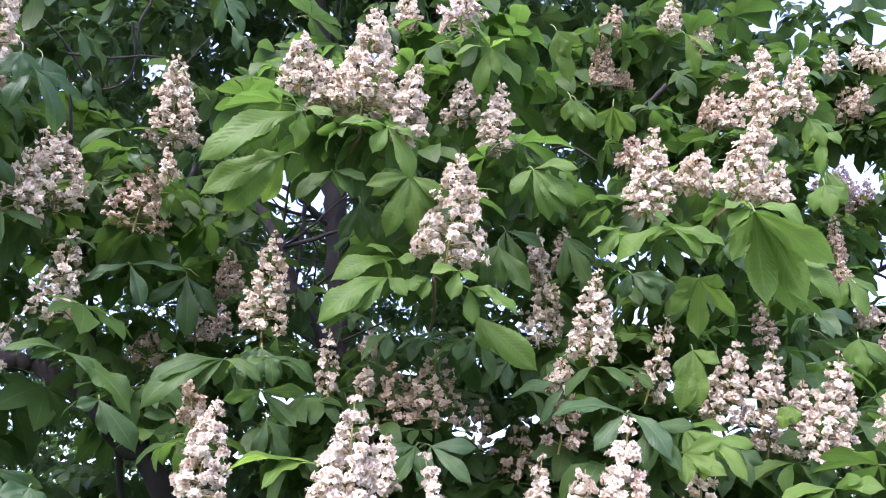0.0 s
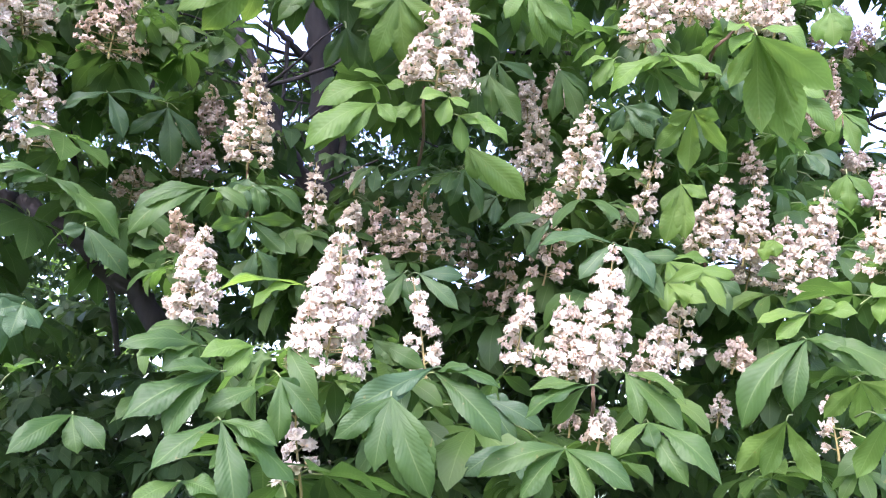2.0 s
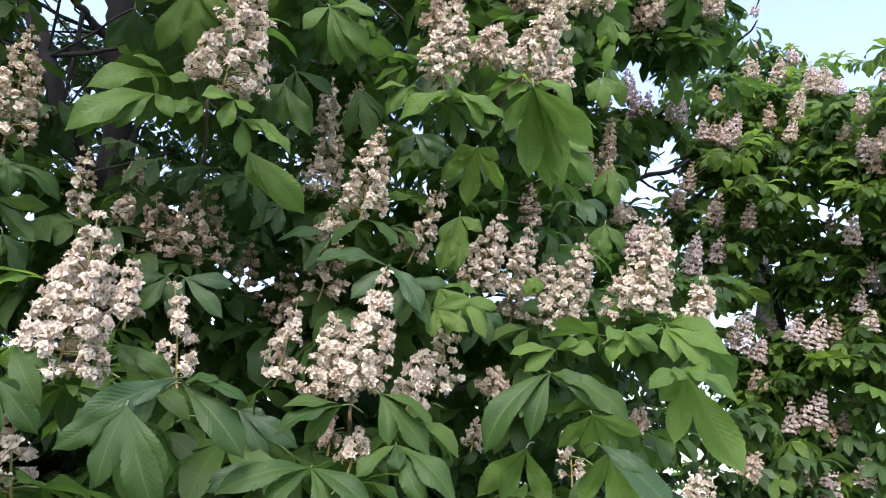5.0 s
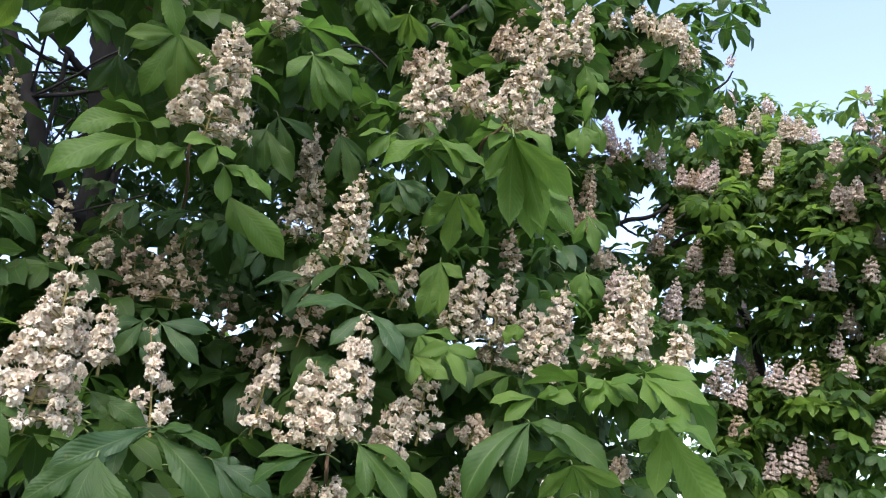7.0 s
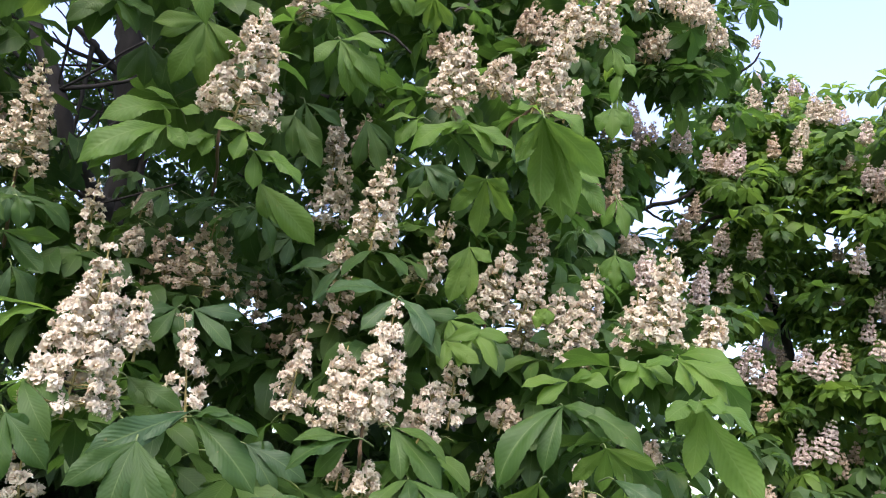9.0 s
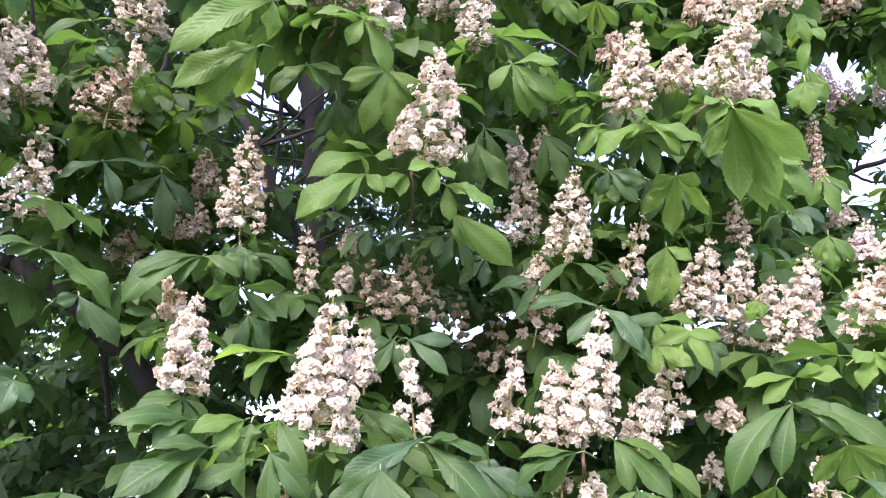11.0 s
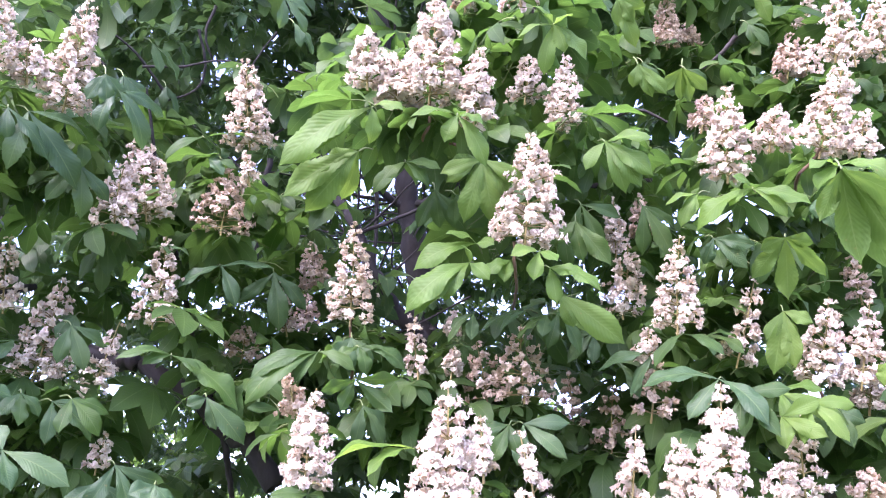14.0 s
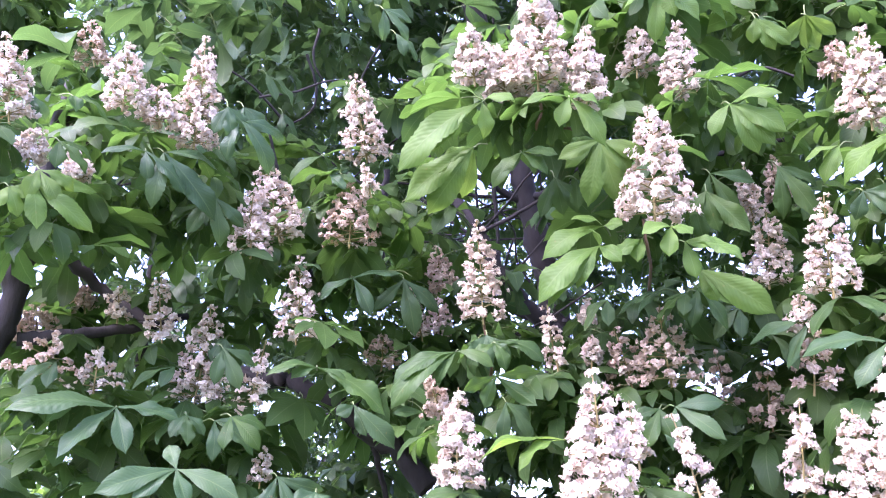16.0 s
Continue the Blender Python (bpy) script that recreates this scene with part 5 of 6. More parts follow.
panicle(neighbour, 1.812, 3.317, 3.534, 0.167, 0.075, 0.04, -0.16, 1, 1.00, 0)
panicle(neighbour, 1.920, 3.245, 3.553, 0.203, 0.099, -0.07, -0.10, 2, 1.00, 0)
panicle(neighbour, 1.970, 3.264, 3.472, 0.174, 0.088, 0.03, -0.15, 2, 1.00, 0)
panicle(neighbour, 2.058, 3.294, 3.552, 0.132, 0.073, 0.05, -0.18, 1, 1.00, 0)
panicle(neighbour, 2.150, 3.157, 3.460, 0.199, 0.110, 0.05, -0.17, 2, 1.00, 0)
panicle(neighbour, 2.596, 3.567, 3.615, 0.154, 0.082, -0.02, -0.14, 2, 1.00, 0)
panicle(neighbour, 2.643, 3.535, 3.610, 0.119, 0.076, 0.04, -0.17, 1, 1.00, 0)
panicle(neighbour, 2.721, 3.497, 3.573, 0.227, 0.126, 0.21, -0.32, 2, 1.00, 0)
panicle(neighbour, 2.716, 3.550, 3.609, 0.187, 0.096, 0.05, -0.19, 1, 1.00, 0)
panicle(neighbour, 2.954, 3.541, 4.104, 0.177, 0.096, -0.08, -0.09, 0, 1.00, 0)
panicle(neighbour, 3.138, 3.537, 4.099, 0.188, 0.105, -0.01, -0.15, 0, 1.00, 0)
panicle(neighbour, 2.994, 3.460, 3.738, 0.160, 0.072, -0.04, -0.13, 1, 1.00, 0)
panicle(neighbour, 3.082, 3.353, 3.782, 0.197, 0.099, 0.23, -0.37, 0, 1.00, 0)
panicle(neighbour, 2.977, 3.287, 3.566, 0.151, 0.076, 0.08, -0.24, 0, 1.00, 0)
panicle(neighbour, 3.594, 3.877, 4.537, 0.133, 0.095, -0.18, 0.00, 2, 1.00, 0)
panicle(neighbour, 3.486, 3.627, 4.170, 0.209, 0.110, -0.08, -0.10, 0, 1.00, 0)
panicle(neighbour, 3.548, 3.580, 4.152, 0.195, 0.132, -0.06, -0.10, 0, 1.00, 0)
panicle(neighbour, 3.738, 3.660, 4.217, 0.136, 0.099, -0.01, -0.15, 2, 1.00, 0)
panicle(neighbour, 3.336, 3.136, 3.733, 0.168, 0.079, 0.03, -0.21, 0, 1.00, 0)
panicle(neighbour, 3.247, 3.176, 3.572, 0.133, 0.071, 0.08, -0.25, 0, 1.00, 0)
panicle(neighbour, 3.161, 2.945, 3.328, 0.167, 0.115, -0.06, -0.12, 2, 1.00, 0)
panicle(neighbour, 3.199, 2.936, 3.273, 0.107, 0.085, -0.05, -0.13, 1, 1.00, 0)
panicle(neighbour, 3.553, 4.211, 5.131, 0.103, 0.068, 0.16, -0.30, 2, 1.00, 0)
panicle(neighbour, 2.484, 3.562, 3.267, 0.184, 0.079, 0.12, -0.23, 1, 1.00, 0)
panicle(neighbour, 2.397, 3.551, 3.138, 0.185, 0.095, 0.05, -0.17, 1, 1.00, 0)
panicle(neighbour, 2.627, 3.546, 3.078, 0.214, 0.097, 0.11, -0.23, 2, 1.00, 0)
panicle(neighbour, 2.785, 3.436, 3.050, 0.179, 0.082, -0.01, -0.14, 2, 1.00, 0)
panicle(neighbour, 3.244, 3.301, 3.070, 0.127, 0.066, -0.10, -0.08, 1, 1.00, 0)
panicle(neighbour, 3.118, 3.055, 2.908, 0.168, 0.086, 0.06, -0.22, 2, 1.00, 0)
panicle(neighbour, 2.139, 3.047, 2.602, 0.209, 0.095, 0.09, -0.21, 2, 1.00, 0)
panicle(neighbour, 2.557, 3.439, 2.819, 0.159, 0.087, 0.14, -0.25, 2, 1.00, 0)
panicle(neighbour, 2.697, 3.469, 2.358, 0.240, 0.139, 0.21, -0.32, 2, 1.00, 0)
panicle(neighbour, 3.218, 3.787, 2.548, 0.134, 0.072, -0.07, -0.09, 1, 1.00, 0)
panicle(neighbour, 2.783, 3.414, 2.300, 0.145, 0.087, 0.23, -0.34, 2, 1.00, 0)
panicle(neighbour, 2.909, 3.283, 2.403, 0.151, 0.104, 0.15, -0.29, 2, 1.00, 0)
panicle(neighbour, 2.915, 3.156, 2.339, 0.194, 0.113, 0.17, -0.32, 2, 1.00, 0)
panicle(neighbour, 3.113, 3.234, 2.402, 0.166, 0.077, 0.07, -0.23, 1, 1.00, 0)
panicle(neighbour, 3.253, 3.185, 2.590, 0.139, 0.073, 0.08, -0.26, 2, 1.00, 0)
panicle(neighbour, 2.735, 3.353, 2.141, 0.105, 0.102, -0.12, -0.06, 1, 1.00, 0)
panicle(neighbour, 2.855, 3.282, 1.928, 0.181, 0.076, -0.05, -0.12, 2, 1.00, 0)
panicle(neighbour, 2.925, 3.216, 1.964, 0.202, 0.124, 0.20, -0.35, 2, 1.00, 0)
panicle(neighbour, 3.236, 3.335, 1.972, 0.110, 0.073, 0.06, -0.22, 1, 1.00, 0)
panicle(neighbour, 3.060, 3.236, 1.873, 0.136, 0.069, -0.07, -0.10, 1, 1.00, 0)
panicle(neighbour, 3.276, 3.890, 2.929, 0.107, 0.068, -0.05, -0.12, 1, 1.00, 0)
panicle(neighbour, 3.540, 3.649, 2.938, 0.097, 0.068, -0.06, -0.11, 1, 1.00, 0)
panicle(neighbour, 3.530, 3.582, 2.176, 0.092, 0.072, 0.03, -0.20, 1, 1.00, 0)
panicle(neighbour, 2.832, 3.186, 1.675, 0.126, 0.072, 0.04, -0.20, 2, 1.00, 0)
panicle(neighbour, 2.906, 3.120, 1.619, 0.145, 0.110, 0.11, -0.27, 2, 1.00, 0)
panicle(neighbour, 2.708, 3.579, 3.910, 0.099, 0.072, 0.05, -0.18, 1, 1.00, 0)
panicle(neighbour, 3.158, 3.034, 2.445, 0.114, 0.087, 0.05, -0.22, 2, 1.00, 0)
panicle(neighbour, 2.520, 3.185, 1.704, 0.103, 0.068, 0.05, -0.20, 2, 1.00, 0)
panicle(neighbour, 3.520, 3.273, 3.717, 0.122, 0.082, 0.07, -0.25, 2, 1.00, 0)
panicle(neighbour, 3.486, 4.127, 4.736, 0.113, 0.073, -0.08, -0.09, 2, 1.00, 0)
panicle(neighbour, 3.317, 2.972, 2.958, 0.150, 0.091, 0.04, -0.22, 2, 1.00, 0)
panicle(neighbour, 3.321, 2.982, 2.528, 0.158, 0.095, 0.06, -0.24, 2, 1.00, 0)
panicle(neighbour, 3.384, 2.915, 3.497, 0.157, 0.095, 0.03, -0.22, 2, 1.00, 0)
panicle(neighbour, 3.279, 2.981, 2.121, 0.165, 0.098, 0.07, -0.26, 2, 1.00, 0)
panicle(neighbour, 2.690, 3.305, 1.485, 0.130, 0.088, 0.04, -0.19, 2, 1.00, 0)
panicle(neighbour, 3.084, 3.086, 1.693, 0.159, 0.096, 0.08, -0.24, 2, 1.00, 0)
panicle(neighbour, 3.058, 2.675, 3.656, 0.103, 0.058, 0.05, -0.20, 2, 1.00, 0)
panicle(neighbour, 3.128, 2.672, 3.836, 0.100, 0.056, 0.08, -0.20, 2, 1.00, 0)
panicle(neighbour, 3.324, 2.828, 3.634, 0.179, 0.100, 0.11, -0.20, 2, 1.00, 0)
panicle(neighbour, 3.505, 3.084, 3.243, 0.172, 0.096, 0.05, -0.20, 2, 1.00, 0)
panicle(neighbour, 3.131, 2.817, 3.338, 0.137, 0.077, 0.08, -0.20, 2, 1.00, 0)
panicle(neighbour, 3.301, 3.136, 2.735, 0.151, 0.085, 0.11, -0.20, 2, 1.00, 0)
panicle(neighbour, 3.425, 3.207, 2.717, 0.117, 0.065, 0.05, -0.20, 2, 1.00, 0)
panicle(neighbour, 3.575, 3.332, 2.420, 0.151, 0.085, 0.08, -0.20, 2, 1.00, 0)
panicle(neighbour, 3.013, 2.813, 3.538, 0.117, 0.065, 0.11, -0.20, 2, 1.00, 0)
panicle(neighbour, 3.186, 2.949, 3.366, 0.110, 0.062, 0.05, -0.20, 2, 1.00, 0)
panicle(neighbour, 3.283, 2.787, 3.751, 0.117, 0.065, 0.08, -0.20, 2, 1.00, 0)
panicle(neighbour, 3.561, 3.035, 3.217, 0.151, 0.085, 0.11, -0.20, 2, 1.00, 0)
panicle(neighbour, 3.243, 2.699, 3.324, 0.158, 0.088, 0.05, -0.20, 2, 1.00, 0)
panicle(neighbour, 3.459, 2.940, 2.789, 0.165, 0.092, 0.08, -0.20, 2, 1.00, 0)


# ---- leaves that hide the boughs ----
def seats_of(tree):
    return np.array([o.matrix_basis.translation[:] for o in tree.children if o.name.startswith("flower_panicle")])


def crown(seed, centre, radii, count, inner=0.0, flat=1.0):
    """Shoot ends in an ellipsoid, denser towards its skin."""
    rng = np.random.default_rng(seed)
    way = rng.normal(0, 1, (count, 3))
    way /= np.linalg.norm(way, axis=1)[:, None]
    return np.asarray(centre) + way * np.asarray(radii) * (inner + (1 - inner) * rng.uniform(0, 1, (count, 1)) ** 0.42)


rng_fill = np.random.default_rng(77)

near = seats_of(chestnut)


def behind(points, rng, least, most, drop, jitter, times=1):
    p = np.repeat(points, times, axis=0)
    way = p - CLEAR
    way /= np.linalg.norm(way, axis=1)[:, None]
    return p + way * rng.uniform(least, most, (len(p), 1)) + rng.normal(0, jitter, p.shape) - (0, 0, drop)


SHOOT_ENDS, LIGHT_GAPS = [], []


def shoot_end(x, y, z):
    SHOOT_ENDS.append((x, y, z))


def light_gap(x, y, z, wide, share):
    """The canopy is thin that way from the open side, over so many degrees: the sky shows through."""
    LIGHT_GAPS.append((x, y, z, wide, share))


shoot_end(-2.849, 2.261, 4.292)
shoot_end(-2.841, 2.412, 4.336)
shoot_end(-2.926, 2.294, 4.179)
shoot_end(-2.967, 2.423, 4.533)
shoot_end(2.124, 3.794, 1.859)
shoot_end(1.936, 3.890, 1.877)
shoot_end(2.251, 3.719, 1.888)
shoot_end(2.339, 3.669, 1.852)
shoot_end(2.184, 4.104, 1.841)
shoot_end(0.024, 4.098, 3.160)
shoot_end(-0.073, 4.274, 3.261)
shoot_end(-0.026, 4.443, 2.877)
shoot_end(0.107, 4.545, 2.886)
shoot_end(0.246, 4.430, 2.910)
shoot_end(0.391, 4.612, 2.973)
shoot_end(-0.160, 4.531, 2.917)
shoot_end(0.130, 4.804, 3.067)
shoot_end(0.008, 4.840, 2.944)
shoot_end(1.338, 2.416, 3.298)
shoot_end(1.337, 2.321, 3.423)
shoot_end(1.620, 2.582, 3.408)
shoot_end(1.737, 2.537, 3.554)
shoot_end(1.971, 2.803, 3.555)
shoot_end(2.001, 2.703, 3.661)
shoot_end(1.604, 2.411, 3.638)
shoot_end(1.846, 2.521, 3.660)
shoot_end(2.052, 2.595, 3.746)
shoot_end(2.030, 2.514, 3.857)
shoot_end(2.260, 2.634, 4.038)
shoot_end(3.122, 3.738, 4.647)
shoot_end(3.143, 3.673, 4.702)
shoot_end(2.022, 3.190, 3.541)
shoot_end(1.928, 3.321, 3.415)
shoot_end(2.295, 3.205, 3.659)
shoot_end(1.351, 2.537, 3.105)
shoot_end(2.214, 3.331, 3.546)
shoot_end(2.940, 3.854, 4.296)
shoot_end(3.130, 3.888, 4.447)
shoot_end(1.173, 2.334, 3.159)
shoot_end(1.412, 2.316, 3.547)
shoot_end(1.447, 2.773, 3.048)
shoot_end(1.396, 2.888, 2.867)
shoot_end(1.609, 3.031, 2.844)
shoot_end(1.855, 3.152, 2.809)
shoot_end(1.998, 3.086, 2.754)
shoot_end(1.483, 2.427, 3.141)
shoot_end(1.572, 2.448, 3.230)
shoot_end(1.684, 2.529, 3.205)
shoot_end(1.583, 2.515, 3.117)
shoot_end(1.752, 2.546, 3.318)
shoot_end(1.448, 2.403, 3.207)
shoot_end(1.631, 2.475, 3.333)
light_gap(0.606, 0.702, 0.373, 0.4, 0.70)
light_gap(0.663, 0.675, 0.325, 0.5, 0.90)
light_gap(0.650, 0.687, 0.324, 0.4, 0.90)
light_gap(0.544, 0.734, 0.406, 0.6, 0.80)
light_gap(0.686, 0.658, 0.310, 0.5, 0.90)
light_gap(-0.480, 0.843, 0.243, 2.1, 0.50)
light_gap(-0.451, 0.866, 0.217, 1.3, 0.80)
light_gap(-0.416, 0.887, 0.200, 1.2, 0.95)
light_gap(0.495, 0.779, 0.385, 2.4, 0.93)
light_gap(0.517, 0.758, 0.397, 1.5, 0.97)
light_gap(0.627, 0.734, 0.260, 0.6, 0.60)
light_gap(0.648, 0.723, 0.240, 0.5, 0.60)
light_gap(0.608, 0.759, 0.232, 0.7, 0.50)
light_gap(0.614, 0.734, 0.290, 0.4, 0.60)
light_gap(0.584, 0.567, 0.580, 6.4, 1.00)
light_gap(0.630, 0.550, 0.548, 4.2, 1.00)
light_gap(0.524, 0.624, 0.580, 1.3, 1.00)
light_gap(0.656, 0.721, 0.223, 0.9, 0.50)
light_gap(-0.189, 0.852, 0.489, 0.7, 0.99)
light_gap(-0.237, 0.842, 0.486, 0.3, 0.99)
light_gap(-0.232, 0.865, 0.446, 0.4, 0.90)
light_gap(-0.283, 0.902, 0.326, 0.6, 0.80)
light_gap(-0.502, 0.710, 0.493, 1.3, 0.85)
light_gap(-0.465, 0.870, 0.165, 2.6, 0.20)
light_gap(-0.424, 0.878, 0.221, 1.7, 0.35)
light_gap(-0.433, 0.892, 0.127, 2.6, 0.15)
light_gap(-0.161, 0.853, 0.497, 1.6, 0.85)
light_gap(-0.189, 0.843, 0.503, 1.1, 0.85)
light_gap(-0.215, 0.870, 0.444, 0.7, 0.90)
light_gap(-0.516, 0.756, 0.402, 1.5, 0.60)
light_gap(-0.563, 0.699, 0.441, 1.5, 0.60)
light_gap(-0.690, 0.639, 0.340, 1.2, 0.60)
light_gap(-0.418, 0.895, 0.153, 2.6, 0.30)
light_gap(-0.274, 0.892, 0.360, 0.9, 0.80)
light_gap(0.203, 0.823, 0.530, 1.0, 0.90)
light_gap(0.176, 0.836, 0.520, 0.7, 0.90)
light_gap(0.292, 0.924, 0.245, 0.6, 0.90)
light_gap(0.174, 0.971, 0.165, 0.8, 0.60)
light_gap(0.026, 0.988, 0.150, 0.6, 0.60)
light_gap(-0.148, 0.925, 0.349, 0.9, 0.92)
light_gap(-0.159, 0.856, 0.491, 1.0, 0.92)
light_gap(-0.153, 0.887, 0.436, 0.9, 0.92)
light_gap(-0.149, 0.912, 0.383, 0.9, 0.92)
light_gap(-0.146, 0.933, 0.328, 0.9, 0.92)
light_gap(-0.206, 0.906, 0.370, 0.8, 0.75)
light_gap(-0.186, 0.925, 0.332, 0.8, 0.75)
light_gap(-0.403, 0.895, 0.189, 1.4, 0.97)
light_gap(-0.374, 0.913, 0.161, 1.4, 0.97)
light_gap(-0.389, 0.904, 0.175, 1.2, 0.97)
light_gap(-0.360, 0.921, 0.148, 1.2, 0.97)
light_gap(-0.435, 0.874, 0.217, 1.1, 0.90)
light_gap(-0.347, 0.928, 0.135, 1.4, 0.97)
light_gap(-0.452, 0.862, 0.230, 0.9, 0.60)


def thinned(points, least=0.0):
    rng = np.random.default_rng(len(points))
    way = points - CLEAR
    far = np.linalg.norm(way, axis=1)
    keep = np.ones(len(points), bool)
    for x, y, z, wide, share in LIGHT_GAPS:
        if share < least:
            continue
        off = np.degrees(np.arccos(np.clip(way @ np.array([x, y, z]) / far, -1, 1)))
        keep &= ~((off < wide + np.degrees(0.03 / far)) & (rng.uniform(0, 1, len(points)) < share))
    return points[keep]


def flower_points(tree):
    """Three places up each panicle."""
    out = []
    for o in tree.children:
        if o.name.startswith("flower_panicle"):
            top = max(c[2] for c in o.bound_box)
            out += [o.matrix_basis @ Vector((0, 0, top * k)) for k in (0.15, 0.5, 0.85)]
    return np.array([v[:] for v in out])


there = seats_of(neighbour)
blooms = np.concatenate([flower_points(chestnut), flower_points(neighbour), np.array(LEAF_POINTS)])
leafy = sum(LOW[:3], [])
feet = near + rng_fill.normal(0, 0.012, near.shape) - (0, 0, 0.035)
close = np.linalg.norm(near - CLEAR, axis=1) < 2.0
foliage(chestnut, 19, feet[close], 0.125, 4, leafy, [LEAF, PETIOLE], reach=0.4, flowers=blooms, clear=0.06, separate=True)
foliage(chestnut, 20, thinned(feet[~close], 1), 0.13, 5, MIDDLE, [LEAF, PETIOLE], label="leaves spreading from the foot of each panicle", reach=0.4, flowers=blooms, clear=0.06)
under, lower = behind(near, rng_fill, 0.12, 0.45, 0.12, 0.10, 2), behind(near, rng_fill, 0.3, 1.0, 0.34, 0.16, 3)
# on its open right-hand side the crown ends here
under, lower = (p[(np.arctan2(p[:, 0], p[:, 1]) < 0.73) | (p[:, 2] < 2.7)] for p in (under, lower))
# low down the leaves stand far apart before the dark inside of the crown
rng_low = np.random.default_rng(83)
under, lower = (p[((p[:, 2] - 1.6) > 0.15 * np.hypot(p[:, 0], p[:, 1])) | (rng_low.uniform(0, 1, len(p)) < 0.3)] for p in (under, lower))
foliage(chestnut, 21, thinned(under), 0.15, 5, MIDDLE, [LEAF, PETIOLE], label="drooping palmate leaves below the panicles", flowers=blooms, clear=0.07)
foliage(chestnut, 29, thinned(lower), 0.14, 5, MIDDLE, [LEAF, PETIOLE], label="drooping palmate leaves on the lower shoots", flowers=blooms, clear=0.07)
shell = crown(31, (-1.2, 4.2, 3.1), (4.8, 2.7, 4.3), 5000, 0.3)
far_off = np.linalg.norm(shell - CLEAR, axis=1)
edge = 1.25 + 0.14 * shell[:, 1] + 0.12 * np.abs(shell[:, 2] - 3.0)
front = shell[(far_off > 2.3) & (far_off < 3.2) & (shell[:, 0] < edge)]
middle = shell[(far_off >= 3.2) & (far_off < 4.2) & (shell[:, 0] < edge)]
deep = shell[(far_off >= 4.2) & (far_off < 6.5) & (shell[:, 0] < edge + 0.2)][::2]
ends = np.repeat(np.array(SHOOT_ENDS), 2, axis=0)
afar = np.linalg.norm(ends - CLEAR, axis=1) > 4.0
foliage(chestnut, 27, (ends + rng_fill.normal(0, 0.05, ends.shape))[~afar], 0.15, 5, leafy, [LEAF, PETIOLE], flowers=blooms)
foliage(chestnut, 28, thinned(np.repeat(ends[afar], 2, axis=0) + rng_fill.normal(0, 0.08, (2 * afar.sum(), 3))), 0.12, 5, FAR, [LEAF, PETIOLE], flowers=blooms)
foliage(chestnut, 22, thinned(front)[::3], 0.14, 5, MIDDLE, [LEAF_OLD, PETIOLE], flowers=blooms)
foliage(chestnut, 23, thinned(middle)[::3], 0.125, 6, FAR, [LEAF_OLD, PETIOLE], flowers=blooms)
foliage(chestnut, 26, thinned(deep), 0.14, 6, REMOTE, [LEAF_OLD, PETIOLE])
# bare boughs and twigs inside the crown, from the forks outward
rng_bough = np.random.default_rng(61)
FORKS = [(-0.56, 3.69, 2.76), (-0.62, 3.40, 3.42), (-0.69, 3.13, 4.02), (-0.81, 3.17, 3.13), (-1.25, 2.66, 2.23), (-1.06, 3.08, 3.76), (-0.45, 3.62, 3.26), (-1.89, 1.65, 2.66)]
for k in range(34):
    a = np.array(FORKS[k % len(FORKS)])
    way = np.array([rng_bough.normal(0, 0.9), rng_bough.normal(-0.1, 0.55), rng_bough.uniform(-0.25, 0.9)])
    way *= rng_bough.uniform(0.5, 1.3) / np.linalg.norm(way)
    if k % 8 == 7:
        way = way * 0.7 + (-0.2, 0.5, 0.0)
    sag = rng_bough.normal(0, 0.04, (2, 3))
    branch(chestnut, "bough" if k < 6 else "twig", [tuple(a), tuple(a + way * 0.35 + sag[0]), tuple(a + way * 0.7 + sag[1]), tuple(a + way)], 0.012 if k < 6 else 0.006, 0.004, 5, 6)
low_back = crown(43, (-3.7, 5.6, 2.5), (1.9, 1.0, 1.2), 480, 0.0)
foliage(chestnut, 36, low_back, 0.09, 5, REMOTE, [LEAF_OLD, PETIOLE], label="shaded leaves low in the crown", reach=1.3)
low_front = crown(53, (0.1, 3.3, 1.45), (3.1, 0.75, 0.85), 720, 0.0)
foliage(chestnut, 39, thinned(low_front, 0.9), 0.13, 5, REMOTE, [LEAF_OLD, PETIOLE], label="shaded leaves on the low boughs")
# unseen leaves added overhead, outside the view, to shade what hangs below them
upper = crown(41, (-0.9, 2.9, 5.8), (4.2, 1.9, 1.1), 620, 0.0)
upper = upper[(upper[:, 2] - 1.6 > 1.12 * np.hypot(upper[:, 0], upper[:, 1])) & (upper[:, 0] < 1.1)]
foliage(chestnut, 34, upper, 0.24, 5, DISTANT, [LEAF_OLD, PETIOLE], label="unseen upper leaves added for shade")
# the crown goes on upward and back, thick with shaded leaves
high = crown(47, (-1.4, 5.4, 6.3), (4.6, 1.8, 2.6), 1300, 0.25)
high = high[(high[:, 0] < 0.9 + 0.25 * high[:, 1]) & (high[:, 2] > 2.6 + 0.3 * np.abs(high[:, 0] + 1.0))]
foliage(chestnut, 38, thinned(high, 0.8), 0.15, 5, REMOTE, [LEAF_OLD, PETIOLE], label="dense shaded leaves high in the crown", reach=1.1)
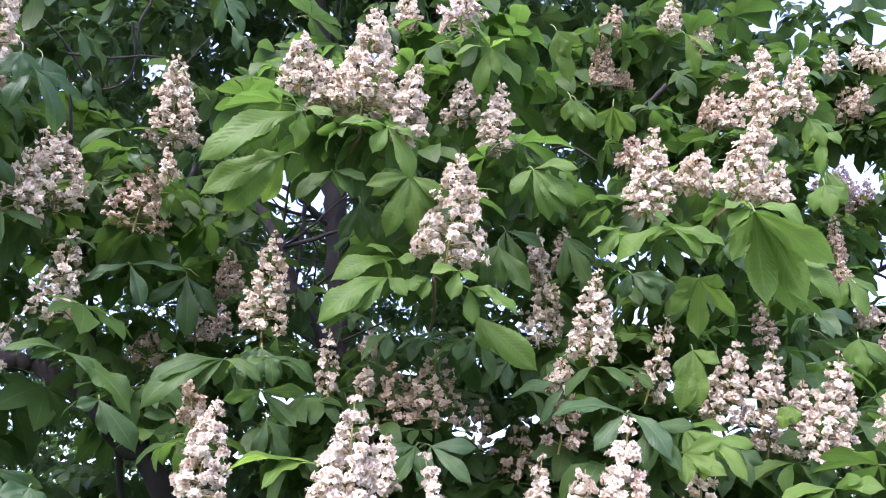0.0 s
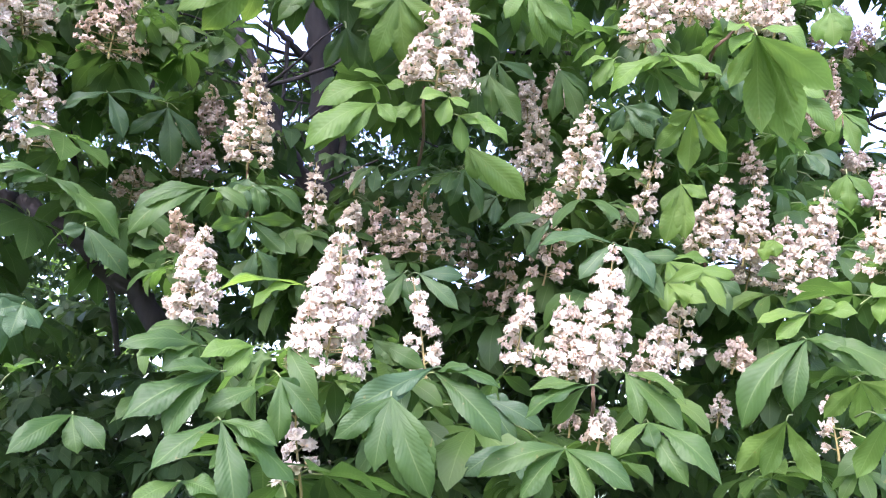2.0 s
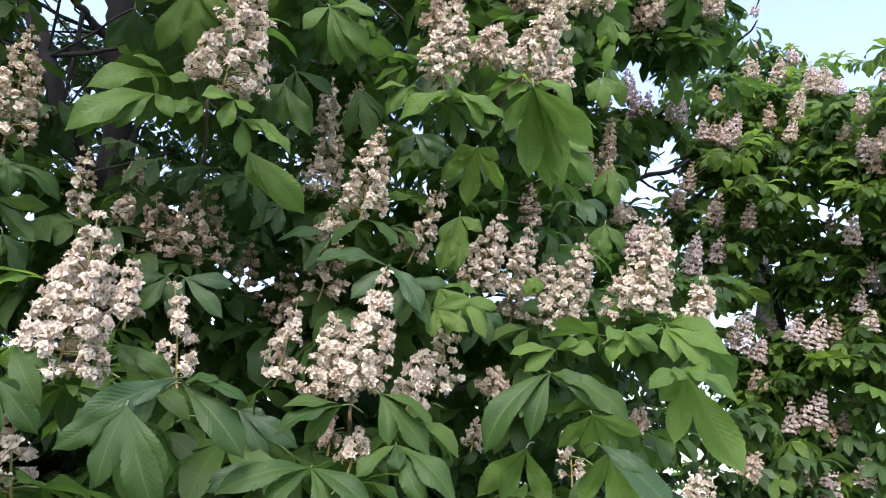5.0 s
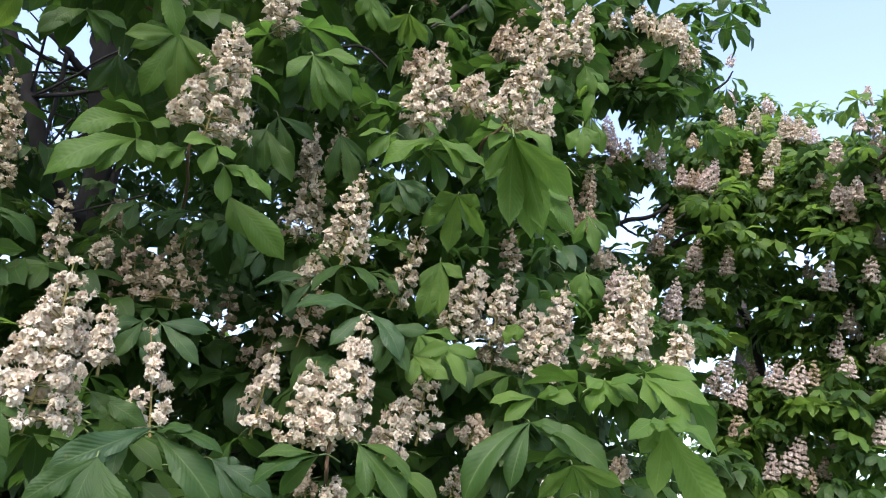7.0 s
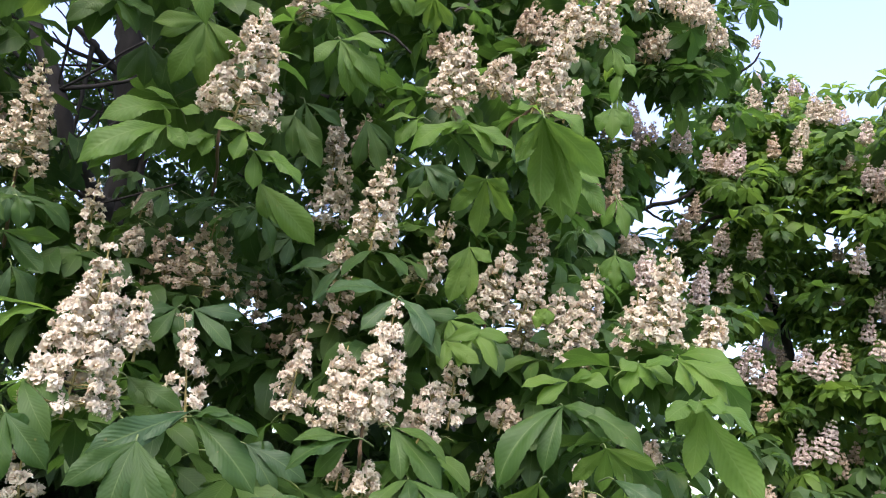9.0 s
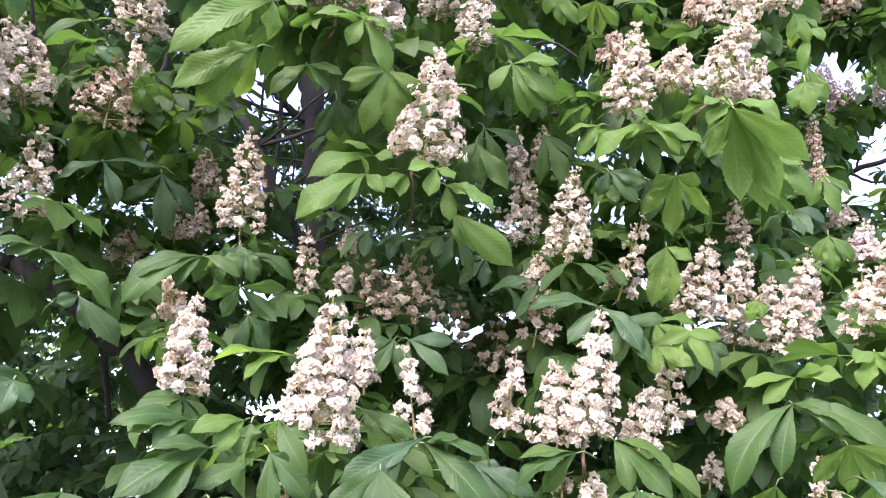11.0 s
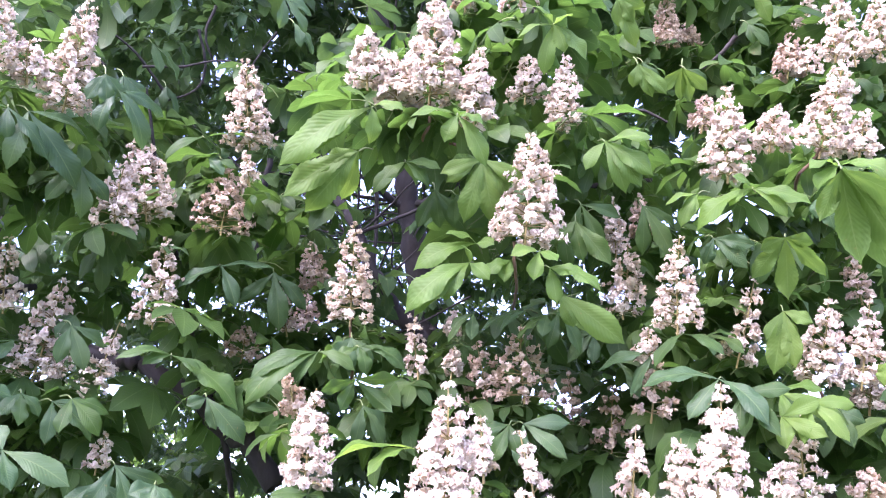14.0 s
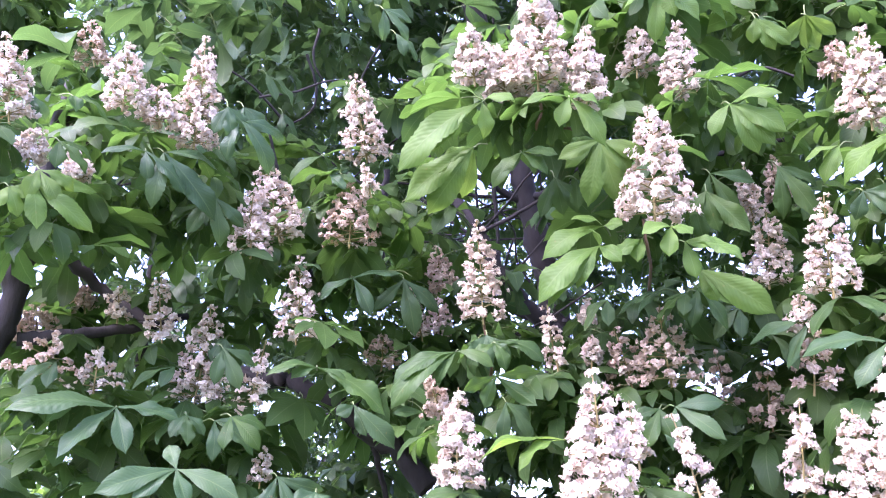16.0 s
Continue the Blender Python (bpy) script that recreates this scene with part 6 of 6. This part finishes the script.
# the far side of the crown; backlight and shade are put into two leaf colours
back_side = crown(37, (-2.0, 6.6, 4.3), (3.4, 1.3, 2.6), 1750, 0.0)
foliage(chestnut, 33, thinned(back_side[::2], 0.98), 0.085, 4, REMOTE, [LEAF_OLD, PETIOLE], label="shaded leaves on the far side of the crown", reach=1.3)
foliage(chestnut, 30, thinned(back_side[1::2], 0.98), 0.09, 4, REMOTE, [LEAF_YOUNG_AND_LIT, PETIOLE], label="far-side leaves coloured light as if backlit", reach=1.3)
foliage(neighbour, 24, thinned(behind(there, rng_fill, 0.0, 0.3, 0.10, 0.05, 3)), 0.12, 6, FAR, [LEAF, PETIOLE], label="palmate leaves below the panicles", flowers=blooms, clear=0.06)
# between the panicles leaves cover the face of the crown
rng_face = np.random.default_rng(71)
pairs = rng_face.integers(len(there), size=(2600, 2))
one, two = there[pairs[:, 0]], there[pairs[:, 1]]
share = rng_face.uniform(0.2, 0.8, (len(pairs), 1))
near_by = (np.linalg.norm(one - two, axis=1) < 0.75) & (pairs[:, 0] != pairs[:, 1])
face = (one * share + two * (1 - share) + rng_face.normal(0, 0.05, one.shape) - (0, 0, 0.06))[near_by][:380]
face = thinned(face, 0.55)
# every other shoot takes the lit leaf colour, to brighten the crown
foliage(neighbour, 41, face[::2], 0.125, 5, FAR, [LEAF_YOUNG_AND_LIT, PETIOLE], label="light green palmate leaves on the face of the crown", flowers=blooms, clear=0.06)
foliage(neighbour, 43, face[1::2], 0.115, 4, FAR, [LEAF, PETIOLE], label="palmate leaves on the face of the crown", flowers=blooms, clear=0.06)
hollow = np.array([(3.11, 3.53, 3.16), (3.21, 3.52, 3.00), (3.16, 3.59, 2.91), (3.22, 3.44, 3.16), (3.21, 3.59, 2.78), (3.32, 3.46, 2.87), (3.11, 3.60, 3.01), (3.29, 3.53, 2.74), (3.35, 3.38, 2.99)])
foliage(neighbour, 42, np.repeat(hollow, 2, axis=0) + rng_face.normal(0, 0.07, (2 * len(hollow), 3)), 0.12, 5, FAR, [LEAF_YOUNG_AND_LIT, PETIOLE], label="palmate leaves in the hollow of the crown", flowers=blooms, clear=0.05)
crest = np.array([(2.76, 2.36, 3.52), (2.86, 2.42, 3.5), (2.74, 2.39, 3.4), (2.91, 2.42, 3.54), (2.78, 2.48, 3.44), (2.92, 2.47, 3.47)])
foliage(neighbour, 45, crest, 0.11, 5, FAR, [LEAF_YOUNG_AND_LIT, PETIOLE], label="light green leaves on the crest of the crown", flowers=blooms, clear=0.04)
beyond = thinned(behind(there, rng_fill, 0.1, 1.5, 0.40, 0.24, 5))
# inner leaves in the lit colour, which stands in for light reaching them
foliage(neighbour, 35, beyond[::2], 0.12, 5, DISTANT, [LEAF_YOUNG_AND_LIT, PETIOLE], label="inner palmate leaves coloured lighter to look lit", flowers=blooms, clear=0.06)
foliage(neighbour, 25, beyond[1::2], 0.12, 5, DISTANT, [LEAF_YOUNG_AND_LIT, PETIOLE], flowers=blooms, clear=0.06)

# small leaves with the sky showing between them, their colour lightened against the shade
heart = crown(59, (3.72, 4.25, 2.90), (0.62, 0.34, 0.36), 40, 0.0)
foliage(neighbour, 44, heart, 0.075, 4, DISTANT, [LEAF_YOUNG_AND_LIT, PETIOLE], label="small leaves in the heart of the crown", reach=1.2)


# ---- trees behind ----
def far_tree(x, y, height, spread, seed, count):
    tree = thing("background_tree", "broad leafy tree standing behind the chestnuts", "tree", x, y, 0)
    branch(tree, "trunk", [(x, y, -0.1), (x + 0.1, y, height * 0.3), (x, y + 0.1, height * 0.6), (x + 0.1, y, height * 0.9)], 0.22, 0.05)
    for k in range(5):
        a = k * 1.3 + seed
        branch(tree, "limb", [(x, y, height * (0.3 + 0.08 * k)), (x + math.cos(a) * spread * 0.4, y + math.sin(a) * spread * 0.4, height * (0.42 + 0.08 * k)), (x + math.cos(a) * spread * 0.8, y + math.sin(a) * spread * 0.8, height * (0.5 + 0.09 * k))], 0.08, 0.02, 4, 6)
    # the backlit look is in the lighter leaf colour
    foliage(tree, seed, crown(seed, (x, y, height * 0.58), (spread, spread, height * 0.42), count, 0.3), 0.18, 6, REMOTE, [LEAF_YOUNG_AND_LIT, PETIOLE], label="leaves coloured light green as if backlit")


far_tree(-7.0, 10.5, 5.0, 3.2, 3, 230)
far_tree(-1.5, 12.0, 4.6, 3.2, 4, 220)
far_tree(4.0, 13.0, 4.6, 3.4, 5, 220)
far_tree(10.5, 11.5, 4.4, 3.4, 6, 220)
